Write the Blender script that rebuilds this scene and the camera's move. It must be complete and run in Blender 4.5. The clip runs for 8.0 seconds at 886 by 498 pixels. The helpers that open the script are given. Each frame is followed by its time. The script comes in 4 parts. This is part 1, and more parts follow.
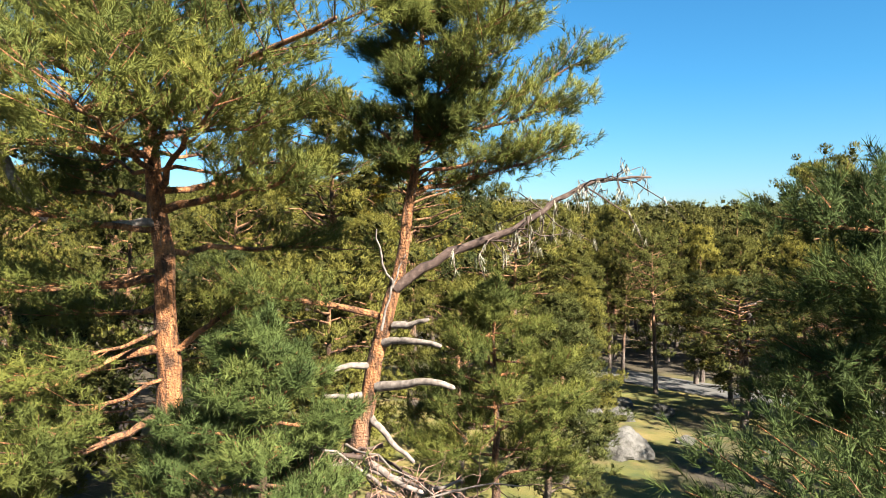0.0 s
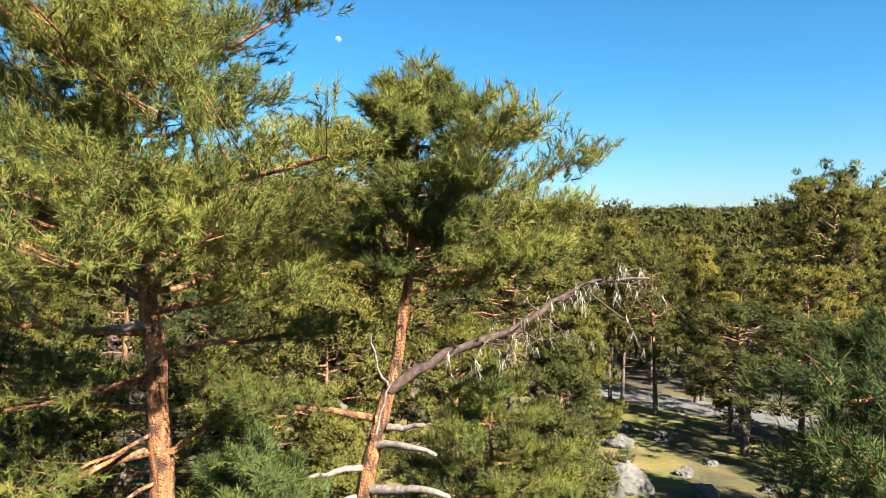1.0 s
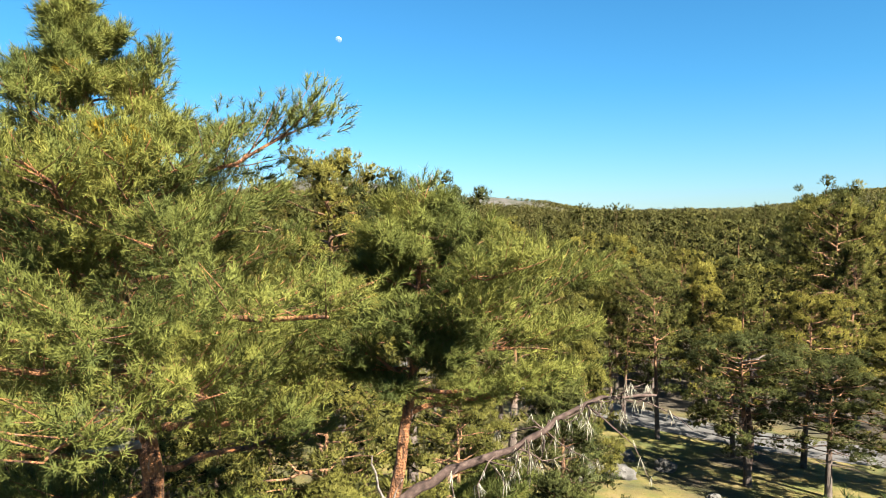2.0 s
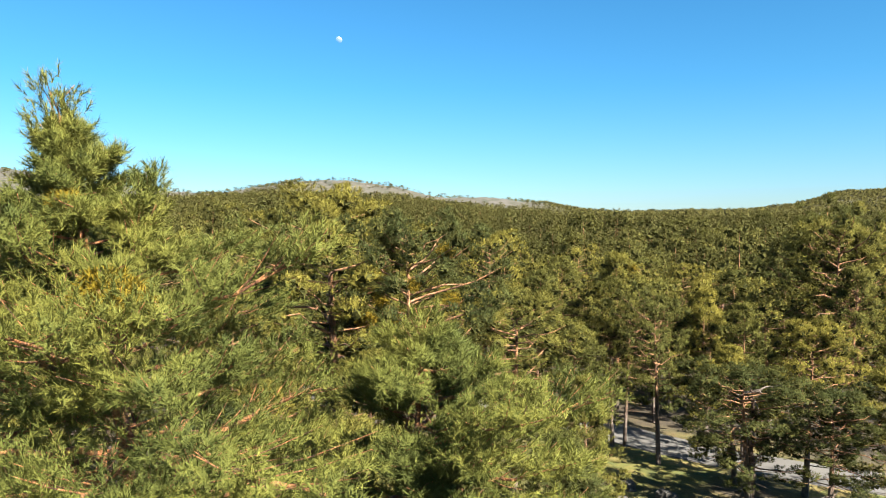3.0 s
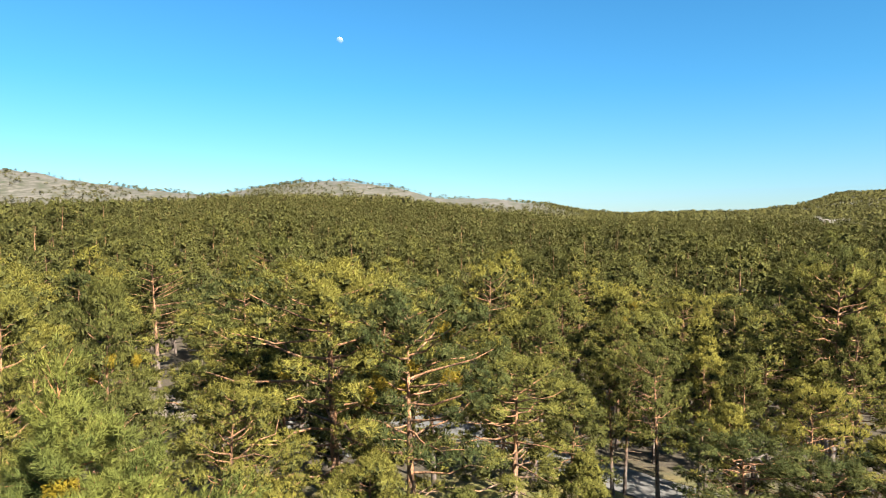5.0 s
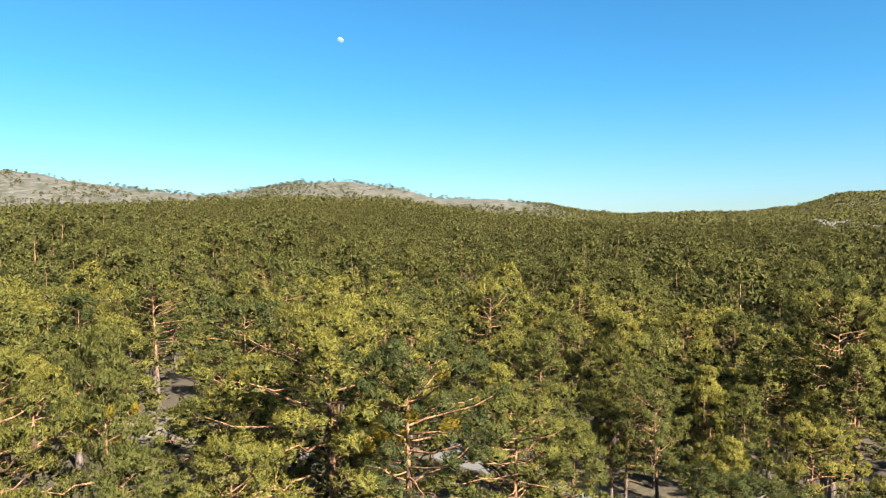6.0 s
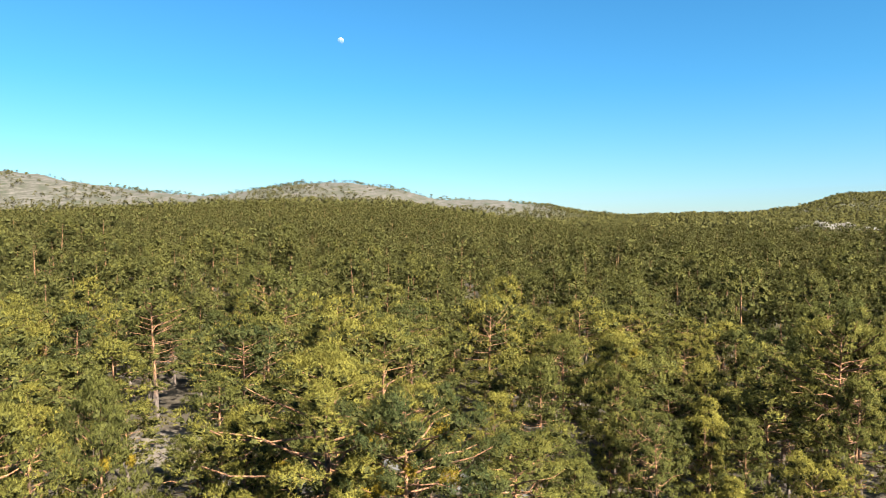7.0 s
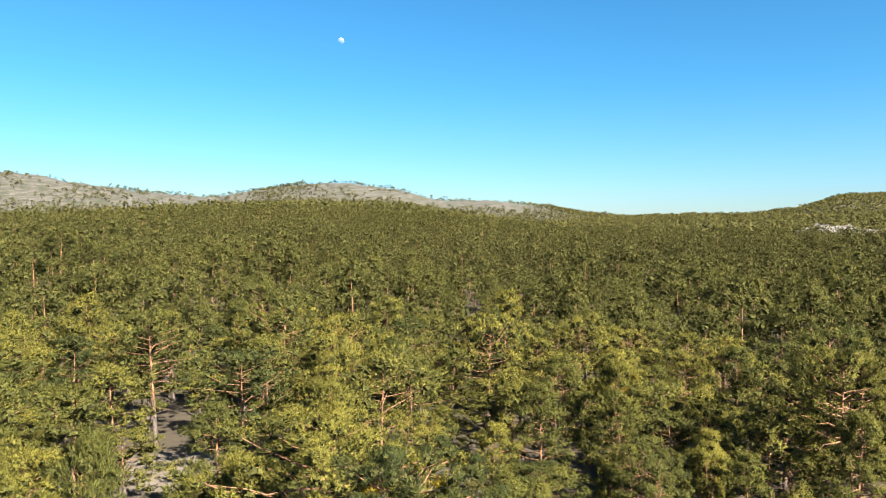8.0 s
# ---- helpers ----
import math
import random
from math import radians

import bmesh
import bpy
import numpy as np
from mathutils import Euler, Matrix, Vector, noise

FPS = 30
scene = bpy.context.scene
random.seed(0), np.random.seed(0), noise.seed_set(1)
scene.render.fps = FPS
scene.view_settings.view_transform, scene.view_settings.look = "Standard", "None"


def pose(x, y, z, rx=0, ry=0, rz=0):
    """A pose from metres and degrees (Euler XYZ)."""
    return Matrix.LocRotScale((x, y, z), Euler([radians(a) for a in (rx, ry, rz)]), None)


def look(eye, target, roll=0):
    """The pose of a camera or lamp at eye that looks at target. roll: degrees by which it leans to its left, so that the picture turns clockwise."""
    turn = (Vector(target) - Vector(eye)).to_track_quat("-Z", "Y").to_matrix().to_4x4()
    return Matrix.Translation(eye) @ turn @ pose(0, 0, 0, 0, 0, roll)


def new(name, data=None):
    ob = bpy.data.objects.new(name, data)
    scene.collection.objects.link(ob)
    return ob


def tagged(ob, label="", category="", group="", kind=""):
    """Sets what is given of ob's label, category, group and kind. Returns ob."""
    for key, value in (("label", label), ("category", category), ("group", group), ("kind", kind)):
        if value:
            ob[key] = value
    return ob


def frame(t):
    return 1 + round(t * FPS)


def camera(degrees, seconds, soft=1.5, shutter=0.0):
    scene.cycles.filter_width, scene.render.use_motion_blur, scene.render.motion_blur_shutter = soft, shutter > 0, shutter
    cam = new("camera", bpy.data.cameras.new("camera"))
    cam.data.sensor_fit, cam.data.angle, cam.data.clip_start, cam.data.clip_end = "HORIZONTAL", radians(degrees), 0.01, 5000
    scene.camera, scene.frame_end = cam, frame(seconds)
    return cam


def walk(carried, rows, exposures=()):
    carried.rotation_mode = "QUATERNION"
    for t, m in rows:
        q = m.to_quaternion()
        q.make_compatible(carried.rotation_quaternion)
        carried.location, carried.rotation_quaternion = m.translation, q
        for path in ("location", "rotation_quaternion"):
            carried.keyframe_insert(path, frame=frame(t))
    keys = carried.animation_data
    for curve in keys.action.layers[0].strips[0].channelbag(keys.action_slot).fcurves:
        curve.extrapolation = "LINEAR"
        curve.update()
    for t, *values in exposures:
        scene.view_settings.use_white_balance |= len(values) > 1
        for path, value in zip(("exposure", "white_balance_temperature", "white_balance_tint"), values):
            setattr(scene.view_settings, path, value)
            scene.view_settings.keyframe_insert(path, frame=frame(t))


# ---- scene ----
cam = camera(66.0, 8.0, soft=0.8, shutter=0.1)
# seconds, x, y, z, pitch, roll, yaw
PATH = [
    (0, 0.000, -0.000, 11.200, -1.600, -0.000, -0.000),
    (0.5, 0.014, 0.033, 11.693, -1.601, -0.003, 0.017),
    (1, 0.048, 0.112, 12.214, -1.603, -0.006, 0.034),
    (2.5, 0.021, 0.369, 13.938, -1.607, -0.016, 0.084),
    (3, 0.031, 0.428, 14.537, -1.608, -0.019, 0.101),
    (3.5, 0.044, 0.452, 15.132, -1.610, -0.022, 0.117),
    (4, 0.057, 0.458, 15.757, -1.611, -0.025, 0.134),
    (4.5, 0.058, 0.466, 16.428, -1.613, -0.028, 0.151),
    (6, 0.100, 0.568, 18.721, -1.617, -0.038, 0.201),
    (6.5, 0.120, 0.668, 19.551, -1.618, -0.041, 0.218),
    (7, 0.146, 0.816, 20.372, -1.620, -0.044, 0.235),
    (7.5, 0.182, 0.994, 21.194, -1.621, -0.047, 0.251),
    (8, 0.219, 1.178, 22.000, -1.622, -0.050, 0.268),
]
walk(cam, [(t, pose(x, y, z, 90 + p, r, w)) for t, x, y, z, p, r, w in PATH])

# ---- light ----
SUN_FROM = radians(41.0)      # behind the first view, this far round to its right
SUN_UP = radians(38.0)
SKY_STRENGTH = 0.0200
scene.view_settings.exposure = 2.97
world = bpy.data.worlds.new("sky")
scene.world = world
world.use_nodes = True
wn = world.node_tree
sky = wn.nodes.new("ShaderNodeTexSky")
sky.sky_type = "NISHITA"
sky.sun_disc = False
sky.sun_elevation = SUN_UP
sky.sun_rotation = radians(180.0) - SUN_FROM
sky.altitude = 1400
sky.air_density = 1.2
sky.dust_density = 1.6
sky.ozone_density = 4.0
deep = wn.nodes.new("ShaderNodeHueSaturation")
deep.inputs["Saturation"].default_value = 1.12
deep.inputs["Hue"].default_value = 0.488
wn.links.new(sky.outputs[0], deep.inputs["Color"])
clear = wn.nodes.new("ShaderNodeMix")
clear.data_type, clear.blend_type = "RGBA", "MULTIPLY"
clear.inputs[0].default_value = 1.0
way_up = wn.nodes.new("ShaderNodeSeparateXYZ")
wn.links.new(wn.nodes.new("ShaderNodeTexCoord").outputs["Generated"], way_up.inputs[0])
haze = wn.nodes.new("ShaderNodeValToRGB")
haze.color_ramp.elements[0].position, haze.color_ramp.elements[0].color = 0.0, (0.88, 1.02, 1.18, 1)
haze.color_ramp.elements[1].position, haze.color_ramp.elements[1].color = 0.20, (0.54, 1.03, 1.26, 1)
wn.links.new(way_up.outputs[2], haze.inputs[0])
wn.links.new(haze.outputs[0], clear.inputs[7])
wn.links.new(deep.outputs[0], clear.inputs[6])
wn.links.new(clear.outputs[2], wn.nodes["Background"].inputs[0])
wn.nodes["Background"].inputs[1].default_value = SKY_STRENGTH
sun_way = Vector((math.sin(SUN_FROM) * math.cos(SUN_UP), -math.cos(SUN_FROM) * math.cos(SUN_UP), math.sin(SUN_UP)))
lamp = bpy.data.lights.new("sun", "SUN")
lamp.energy, lamp.angle, lamp.color = 5.0, radians(0.53), (1.0, 0.94, 0.83)
sun = new("sun", lamp)
sun.matrix_world = look(sun_way * 60, (0, 0, 0))


# ---- materials ----
class Nodes:
    """A material's node tree, written in few words."""

    def __init__(self, name, roughness=0.8):
        self.material = bpy.data.materials.new(name)
        self.material.use_nodes = True
        self.tree = self.material.node_tree
        self.shader = self.tree.nodes["Principled BSDF"]
        self.shader.inputs["Roughness"].default_value = roughness
        self.shader.inputs["Specular IOR Level"].default_value = 0.3

    def node(self, kind, values=None, operation="", data_type="", blend_type=""):
        n = self.tree.nodes.new(kind)
        if operation:
            n.operation = operation
        if data_type:
            n.data_type = data_type
        if blend_type:
            n.blend_type = blend_type
        for key, value in (values or {}).items():
            if isinstance(value, bpy.types.NodeSocket):
                self.tree.links.new(value, n.inputs[key])
            else:
                n.inputs[key].default_value = value
        return n

    def link(self, a, b):
        self.tree.links.new(a, b)

    def coords(self, kind="Object"):
        return self.node("ShaderNodeTexCoord").outputs[kind]

    def position(self):
        return self.node("ShaderNodeNewGeometry").outputs["Position"]

    def stretch(self, vector, scale):
        return self.node("ShaderNodeMapping", {"Vector": vector, "Scale": scale}).outputs[0]

    def noise(self, vector, scale, detail=4.0, rough=0.55):
        return self.node("ShaderNodeTexNoise", {"Vector": vector, "Scale": scale, "Detail": detail, "Roughness": rough}).outputs[0]

    def ramp(self, fac, stops):
        n = self.node("ShaderNodeValToRGB", {"Fac": fac})
        el = n.color_ramp.elements
        while len(el) < len(stops):
            el.new(0.5)
        for e, (at, colour) in zip(el, stops):
            e.position, e.color = at, (*colour, 1)
        return n.outputs[0]

    def level(self, fac, lo, hi, a=0.0, b=1.0):
        return self.node("ShaderNodeMapRange", {"Value": fac, "From Min": lo, "From Max": hi, "To Min": a, "To Max": b}).outputs[0]

    def mix(self, fac, a, b, blend="MIX"):
        n = self.node("ShaderNodeMix", data_type="RGBA", blend_type=blend)
        for i, value in ((0, fac), (6, a), (7, b)):
            if isinstance(value, bpy.types.NodeSocket):
                self.link(value, n.inputs[i])
            else:
                n.inputs[i].default_value = value if i == 0 else (*value, 1)
        return n.outputs[2]

    def colour(self, socket):
        self.link(socket, self.shader.inputs["Base Color"])

    def bump(self, height, strength, distance):
        n = self.node("ShaderNodeBump", {"Height": height, "Strength": strength, "Distance": distance})
        self.link(n.outputs[0], self.shader.inputs["Normal"])


def needle_material(name, dark, mid, light, through_light=0.3, per_object=True, patch=0.25, grain=1.6):
    """Pine needles: blue-green, green and olive mixed by tree and by patches, mottled dark for shaded gaps, with some
    light coming through.
    """
    m = Nodes(name, 0.6)
    m.shader.inputs["Specular IOR Level"].default_value = 0.04
    pos = m.position()
    island = m.node("ShaderNodeNewGeometry").outputs["Random Per Island"]
    patches = m.level(m.noise(pos, patch, 2.0), 0.32, 0.68)
    fine = m.level(m.noise(pos, grain, 2.0), 0.3, 0.7)
    fac = m.node("ShaderNodeMath", {0: m.level(patches, 0, 1, 0, 0.55), 1: m.level(fine, 0, 1, 0, 0.35)}, operation="ADD").outputs[0]
    if per_object:
        r = m.node("ShaderNodeObjectInfo").outputs["Random"]
        fac = m.node("ShaderNodeMath", {0: m.level(fac, 0, 1, 0, 0.30), 1: m.level(r, 0, 1, 0, 0.85)}, operation="ADD").outputs[0]
    fac = m.node("ShaderNodeMath", {0: fac, 1: m.level(island, 0, 1, -0.06, 0.07)}, operation="ADD").outputs[0]
    col = m.ramp(fac, [(0.08, dark), (0.5, mid), (0.95, light)])
    # fine noise paints the shade of gaps between needles into the colour
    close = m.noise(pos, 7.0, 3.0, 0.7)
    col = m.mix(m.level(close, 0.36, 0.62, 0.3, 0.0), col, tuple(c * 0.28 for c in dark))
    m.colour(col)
    m.bump(close, 0.7, 0.12)
    tr = m.node("ShaderNodeBsdfTranslucent", {"Color": col})
    mixer = m.node("ShaderNodeMixShader", {0: through_light, 1: m.shader.outputs[0], 2: tr.outputs[0]})
    m.link(mixer.outputs[0], m.tree.nodes["Material Output"].inputs["Surface"])
    return m.material


def bark_material(name, low, high, turn, grain=14.0):
    """Scots pine bark: grey plates low on the stem, thin orange flakes above the height turn."""
    m = Nodes(name, 0.85)
    at = m.coords()
    long = m.stretch(at, (1, 1, 0.35))
    plates = m.noise(long, grain, 5.0, 0.62)
    fine = m.noise(at, grain * 4, 4.0)
    z = m.node("ShaderNodeSeparateXYZ", {0: at}).outputs[2]
    wob = m.noise(at, 1.3, 2.0)
    h = m.node("ShaderNodeMath", {0: z, 1: m.level(wob, 0, 1, -1.5, 1.5)}, operation="ADD").outputs[0]
    fac = m.level(h, turn - 1.2, turn + 1.2)
    lowc = m.ramp(plates, [(0.32, tuple(c * 0.35 for c in low)), (0.5, low), (0.7, tuple(min(1, c * 1.5) for c in low))])
    highc = m.ramp(plates, [(0.38, tuple(c * 0.14 for c in high)), (0.46, tuple(c * 0.45 for c in high)), (0.54, high), (0.63, tuple(min(1, c * 1.4) for c in high)), (0.73, (0.24, 0.19, 0.145))])
    col = m.mix(fac, lowc, highc)
    col = m.mix(m.level(fine, 0.35, 0.65, 0.0, 0.5), col, (0.054, 0.03, 0.018))
    m.colour(col)
    m.bump(m.node("ShaderNodeMath", {0: plates, 1: fine}, operation="ADD").outputs[0], 1.0, 0.06)
    return m.material


def wood_material(name, a, b, grain=20.0, gloss=0.3):
    m = Nodes(name, 0.85)
    m.shader.inputs["Specular IOR Level"].default_value = gloss
    at = m.coords()
    n = m.noise(at, grain, 5.0, 0.65)
    m.colour(m.ramp(n, [(0.3, tuple(c * 0.4 for c in a)), (0.5, a), (0.7, b)]))
    m.bump(n, 0.6, 0.01)
    return m.material


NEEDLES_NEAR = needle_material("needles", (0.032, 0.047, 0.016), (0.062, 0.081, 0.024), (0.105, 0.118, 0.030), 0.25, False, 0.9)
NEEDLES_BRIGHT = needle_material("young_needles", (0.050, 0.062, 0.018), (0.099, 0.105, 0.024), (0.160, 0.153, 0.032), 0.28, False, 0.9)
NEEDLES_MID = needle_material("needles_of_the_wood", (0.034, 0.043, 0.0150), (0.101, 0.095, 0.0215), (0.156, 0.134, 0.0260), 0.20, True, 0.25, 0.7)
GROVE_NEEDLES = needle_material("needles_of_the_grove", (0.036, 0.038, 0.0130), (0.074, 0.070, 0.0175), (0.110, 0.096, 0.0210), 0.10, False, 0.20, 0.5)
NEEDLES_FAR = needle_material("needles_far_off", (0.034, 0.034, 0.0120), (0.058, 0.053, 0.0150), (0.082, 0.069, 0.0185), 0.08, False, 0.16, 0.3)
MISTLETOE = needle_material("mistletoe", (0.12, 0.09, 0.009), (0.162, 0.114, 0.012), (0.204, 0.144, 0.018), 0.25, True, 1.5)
BARK = bark_material("pine_bark", (0.12, 0.09, 0.072), (0.276, 0.114, 0.042), 2.6, 12.0)
BARK_FAR = bark_material("pine_bark_of_the_wood", (0.09, 0.072, 0.06), (0.204, 0.099, 0.045), 3.2, 7.0)
DEAD_WOOD = wood_material("weathered_dead_wood", (0.110, 0.088, 0.074), (0.195, 0.165, 0.140), 18.0)
DEAD_BARK = wood_material("dead_branch_bark", (0.042, 0.025, 0.019), (0.082, 0.057, 0.045), 16.0)
LICHEN = wood_material("hanging_lichen", (0.144, 0.132, 0.096), (0.216, 0.198, 0.15), 30.0)
# dark olive for twigs that stand in for shade inside the crowns
SHADE_TWIGS = wood_material("shade_twigs", (0.030, 0.030, 0.010), (0.058, 0.055, 0.016), 5.0, 0.0)
BRUSH = wood_material("dry_brushwood", (0.132, 0.072, 0.051), (0.24, 0.162, 0.12), 25.0)


def ground_material():
    m = Nodes("mountain_meadow_soil", 0.95)
    pos = m.position()
    big = m.noise(pos, 0.16, 4.0, 0.6)
    mid = m.noise(pos, 0.7, 5.0, 0.65)
    fine = m.noise(pos, 6.0, 6.0, 0.7)
    grass = m.ramp(mid, [(0.30, (0.030, 0.040, 0.008)), (0.46, (0.070, 0.068, 0.012)), (0.56, (0.105, 0.082, 0.020)), (0.72, (0.135, 0.095, 0.036))])
    # needle litter, its colour darkened further for the shade under the pines
    litter = m.ramp(fine, [(0.3, (0.014, 0.010, 0.006)), (0.55, (0.034, 0.025, 0.014)), (0.75, (0.065, 0.049, 0.029))])
    way = m.node("ShaderNodeVectorMath", {0: pos, 1: (9.0, 24.0, 3.0)}, operation="DISTANCE").outputs["Value"]
    wooded = m.level(m.node("ShaderNodeMath", {0: way, 1: m.level(big, 0, 1, -8, 8)}, operation="ADD").outputs[0], 12, 20)
    near = m.mix(m.node("ShaderNodeMath", {0: m.level(big, 0.48, 0.66), 1: wooded}, operation="MAXIMUM").outputs[0], grass, litter)
    near = m.mix(m.level(fine, 0.55, 0.8, 0.0, 0.35), near, (0.13, 0.10, 0.05))
    glade = m.node("ShaderNodeVectorMath", {0: pos, 1: (-20.0, 52.0, 4.0)}, operation="DISTANCE").outputs["Value"]
    sand = m.ramp(fine, [(0.3, (0.060, 0.046, 0.032)), (0.7, (0.125, 0.102, 0.078))])
    near = m.mix(m.level(m.node("ShaderNodeMath", {0: glade, 1: m.level(mid, 0, 1, -4, 4)}, operation="ADD").outputs[0], 4, 6.5, 1, 0), near, sand)
    y = m.node("ShaderNodeSeparateXYZ", {0: pos}).outputs[1]
    rocky = m.ramp(m.noise(pos, 0.05, 9.0, 0.8), [(0.40, (0.018, 0.023, 0.009)), (0.47, (0.032, 0.029, 0.018)), (0.53, (0.052, 0.046, 0.037)), (0.64, (0.084, 0.076, 0.066))])
    m.colour(m.mix(m.level(y, 500, 800), near, rocky))
    m.bump(m.node("ShaderNodeMath", {0: mid, 1: fine}, operation="ADD").outputs[0], 0.7, 0.12)
    return m.material


def stone_material(name, a, b, lichen, scale):
    m = Nodes(name, 0.9)
    pos = m.position()
    n1 = m.noise(pos, scale, 5.0, 0.65)
    n2 = m.noise(pos, scale * 9, 4.0, 0.7)
    col = m.ramp(n1, [(0.3, tuple(c * 0.45 for c in a)), (0.48, a), (0.7, b)])
    col = m.mix(m.level(n2, 0.5, 0.72, 0.0, 0.75), col, lichen)
    m.colour(col)
    m.bump(m.node("ShaderNodeMath", {0: n1, 1: n2}, operation="ADD").outputs[0], 0.8, 0.2 / scale)
    return m.material


def road_material():
    m = Nodes("worn_asphalt", 0.85)
    pos = m.position()
    n1 = m.noise(pos, 0.5, 5.0, 0.6)
    n2 = m.noise(pos, 30.0, 3.0, 0.7)
    col = m.ramp(n1, [(0.3, (0.056, 0.052, 0.047)), (0.7, (0.084, 0.078, 0.069))])
    m.colour(m.mix(m.level(n2, 0.4, 0.7, 0.0, 0.4), col, (0.06, 0.06, 0.06)))
    m.bump(n2, 0.3, 0.01)
    return m.material


GROUND = ground_material()
GRANITE = stone_material("lichened_granite", (0.075, 0.068, 0.060), (0.120, 0.112, 0.100), (0.040, 0.039, 0.028), 2.0)
OUTCROP = stone_material("far_granite", (0.095, 0.084, 0.073), (0.155, 0.140, 0.123), (0.035, 0.036, 0.022), 0.25)
ASPHALT = road_material()


# ---- meshes ----
def mesh_of(name, verts, tris, *rest):
    """A mesh of triangles from arrays; foliage brings its own normals as a third array before the material."""
    lean = None
    if isinstance(rest[0], np.ndarray):
        lean, rest = rest[0], rest[1:]
    material, smooth = rest[0], len(rest) > 1 and rest[1]
    me = bpy.data.meshes.new(name)
    verts = np.asarray(verts, dtype=np.float32)
    tris = np.asarray(tris, dtype=np.int32)
    me.vertices.add(len(verts))
    me.vertices.foreach_set("co", verts.ravel())
    me.loops.add(tris.size)
    me.loops.foreach_set("vertex_index", tris.ravel())
    me.polygons.add(len(tris))
    me.polygons.foreach_set("loop_start", np.arange(0, tris.size, 3, dtype=np.int32))
    me.polygons.foreach_set("use_smooth", np.full(len(tris), smooth or lean is not None))
    me.materials.append(material)
    me.update(calc_edges=True)
    if lean is not None:
        me.normals_split_custom_set_from_vertices(lean.astype(np.float32))
    return me


def part(name, me, parent, label=""):
    ob = new(name, me)
    ob.parent = parent
    if label:
        ob["label"] = label
    return ob


def thing(name, at, label, category, group="", kind=""):
    ob = new(name)
    ob.empty_display_size = 0.2
    ob.location = at
    return tagged(ob, label, category, group, kind)


def gather(pieces):
    """Joins (verts, tris) pairs into one pair."""
    vs, fs, ns, n = [], [], [], 0
    for piece in pieces:
        vs.append(piece[0])
        fs.append(piece[1] + n)
        ns.extend(piece[2:])
        n += len(piece[0])
    out = np.concatenate(vs), np.concatenate(fs)
    return (*out, np.concatenate(ns)) if len(ns) == len(vs) else out


def unit(v):
    return v / np.maximum(np.linalg.norm(v, axis=-1, keepdims=True), 1e-9)


def tube(points, radii, sides=6, rough=0.0, rng=None):
    """A tapered, slightly uneven stem along points."""
    p = np.asarray(points, dtype=float)
    r = np.asarray(radii, dtype=float)
    t = unit(np.gradient(p, axis=0))
    ref = np.where(np.abs(t[:, 2:3]) > 0.9, np.array([[1.0, 0, 0]]), np.array([[0, 0, 1.0]]))
    a = unit(np.cross(t, ref))
    b = np.cross(t, a)
    ang = np.linspace(0, 2 * np.pi, sides, endpoint=False)
    rr = r[:, None] * np.ones(sides)
    if rough and rng is not None:
        rr = rr * (1 + rng.normal(0, rough, rr.shape))
    ring = p[:, None] + rr[..., None] * (np.cos(ang)[None, :, None] * a[:, None] + np.sin(ang)[None, :, None] * b[:, None])
    n = len(p)
    i = np.arange(n - 1)[:, None] * sides
    j = np.arange(sides)[None]
    k = (j + 1) % sides
    f = np.concatenate([np.stack([i + j, i + k, i + sides + j], -1).reshape(-1, 3), np.stack([i + k, i + sides + k, i + sides + j], -1).reshape(-1, 3)])
    tip = len(ring.reshape(-1, 3))
    cap = np.stack([np.full(sides, tip), (n - 1) * sides + np.arange(sides), (n - 1) * sides + (np.arange(sides) + 1) % sides], -1)
    v = np.concatenate([ring.reshape(-1, 3), p[-1:] + t[-1:] * r[-1]])
    return v, np.concatenate([f, cap])


def bend(points, steps, rng=None, wobble=0.0):
    """A smooth line through a few points, with some wobble."""
    p = np.asarray(points, dtype=float)
    s = np.concatenate([[0], np.cumsum(np.linalg.norm(np.diff(p, axis=0), axis=1))])
    u = np.linspace(0, s[-1], steps)
    q = np.stack([np.interp(u, s, p[:, k]) for k in range(3)], -1)
    for _ in range(2):
        q[1:-1] = (q[:-2] + 2 * q[1:-1] + q[2:]) / 4
    if wobble and rng is not None:
        w = rng.normal(0, wobble, q.shape)
        w[0] = 0
        q = q + w
    return q


def needles(rng, at, way, length, count, spread, width, shoot, matt=0.5, soft=0.8, shade=None):
    """Tufts of thin blades: at each place, count blades round the shoot's way."""
    n = len(at)
    d = unit(way[:, None] + rng.normal(0, spread, (n, count, 3)))
    root = at[:, None] - way[:, None] * (shoot * rng.random((n, count, 1)))
    tip = root + d * (length * rng.uniform(0.65, 1.15, (n, count, 1)))
    side = unit(np.cross(way[:, None] + rng.normal(0, matt, (n, count, 3)), d)) * -width / 2
    face = unit(np.cross(side, d))
    turn = np.where((face * way[:, None]).sum(-1, keepdims=True) < 0, -1.0, 1.0)
    side, face = side * turn, face * turn
    v = np.stack([root - side, root + side, tip], 2).reshape(-1, 3)
    lean = unit(face + (way if shade is None else shade)[:, None] * soft)
    return v, np.arange(len(v)).reshape(-1, 3), np.repeat(lean.reshape(-1, 3), 3, axis=0)


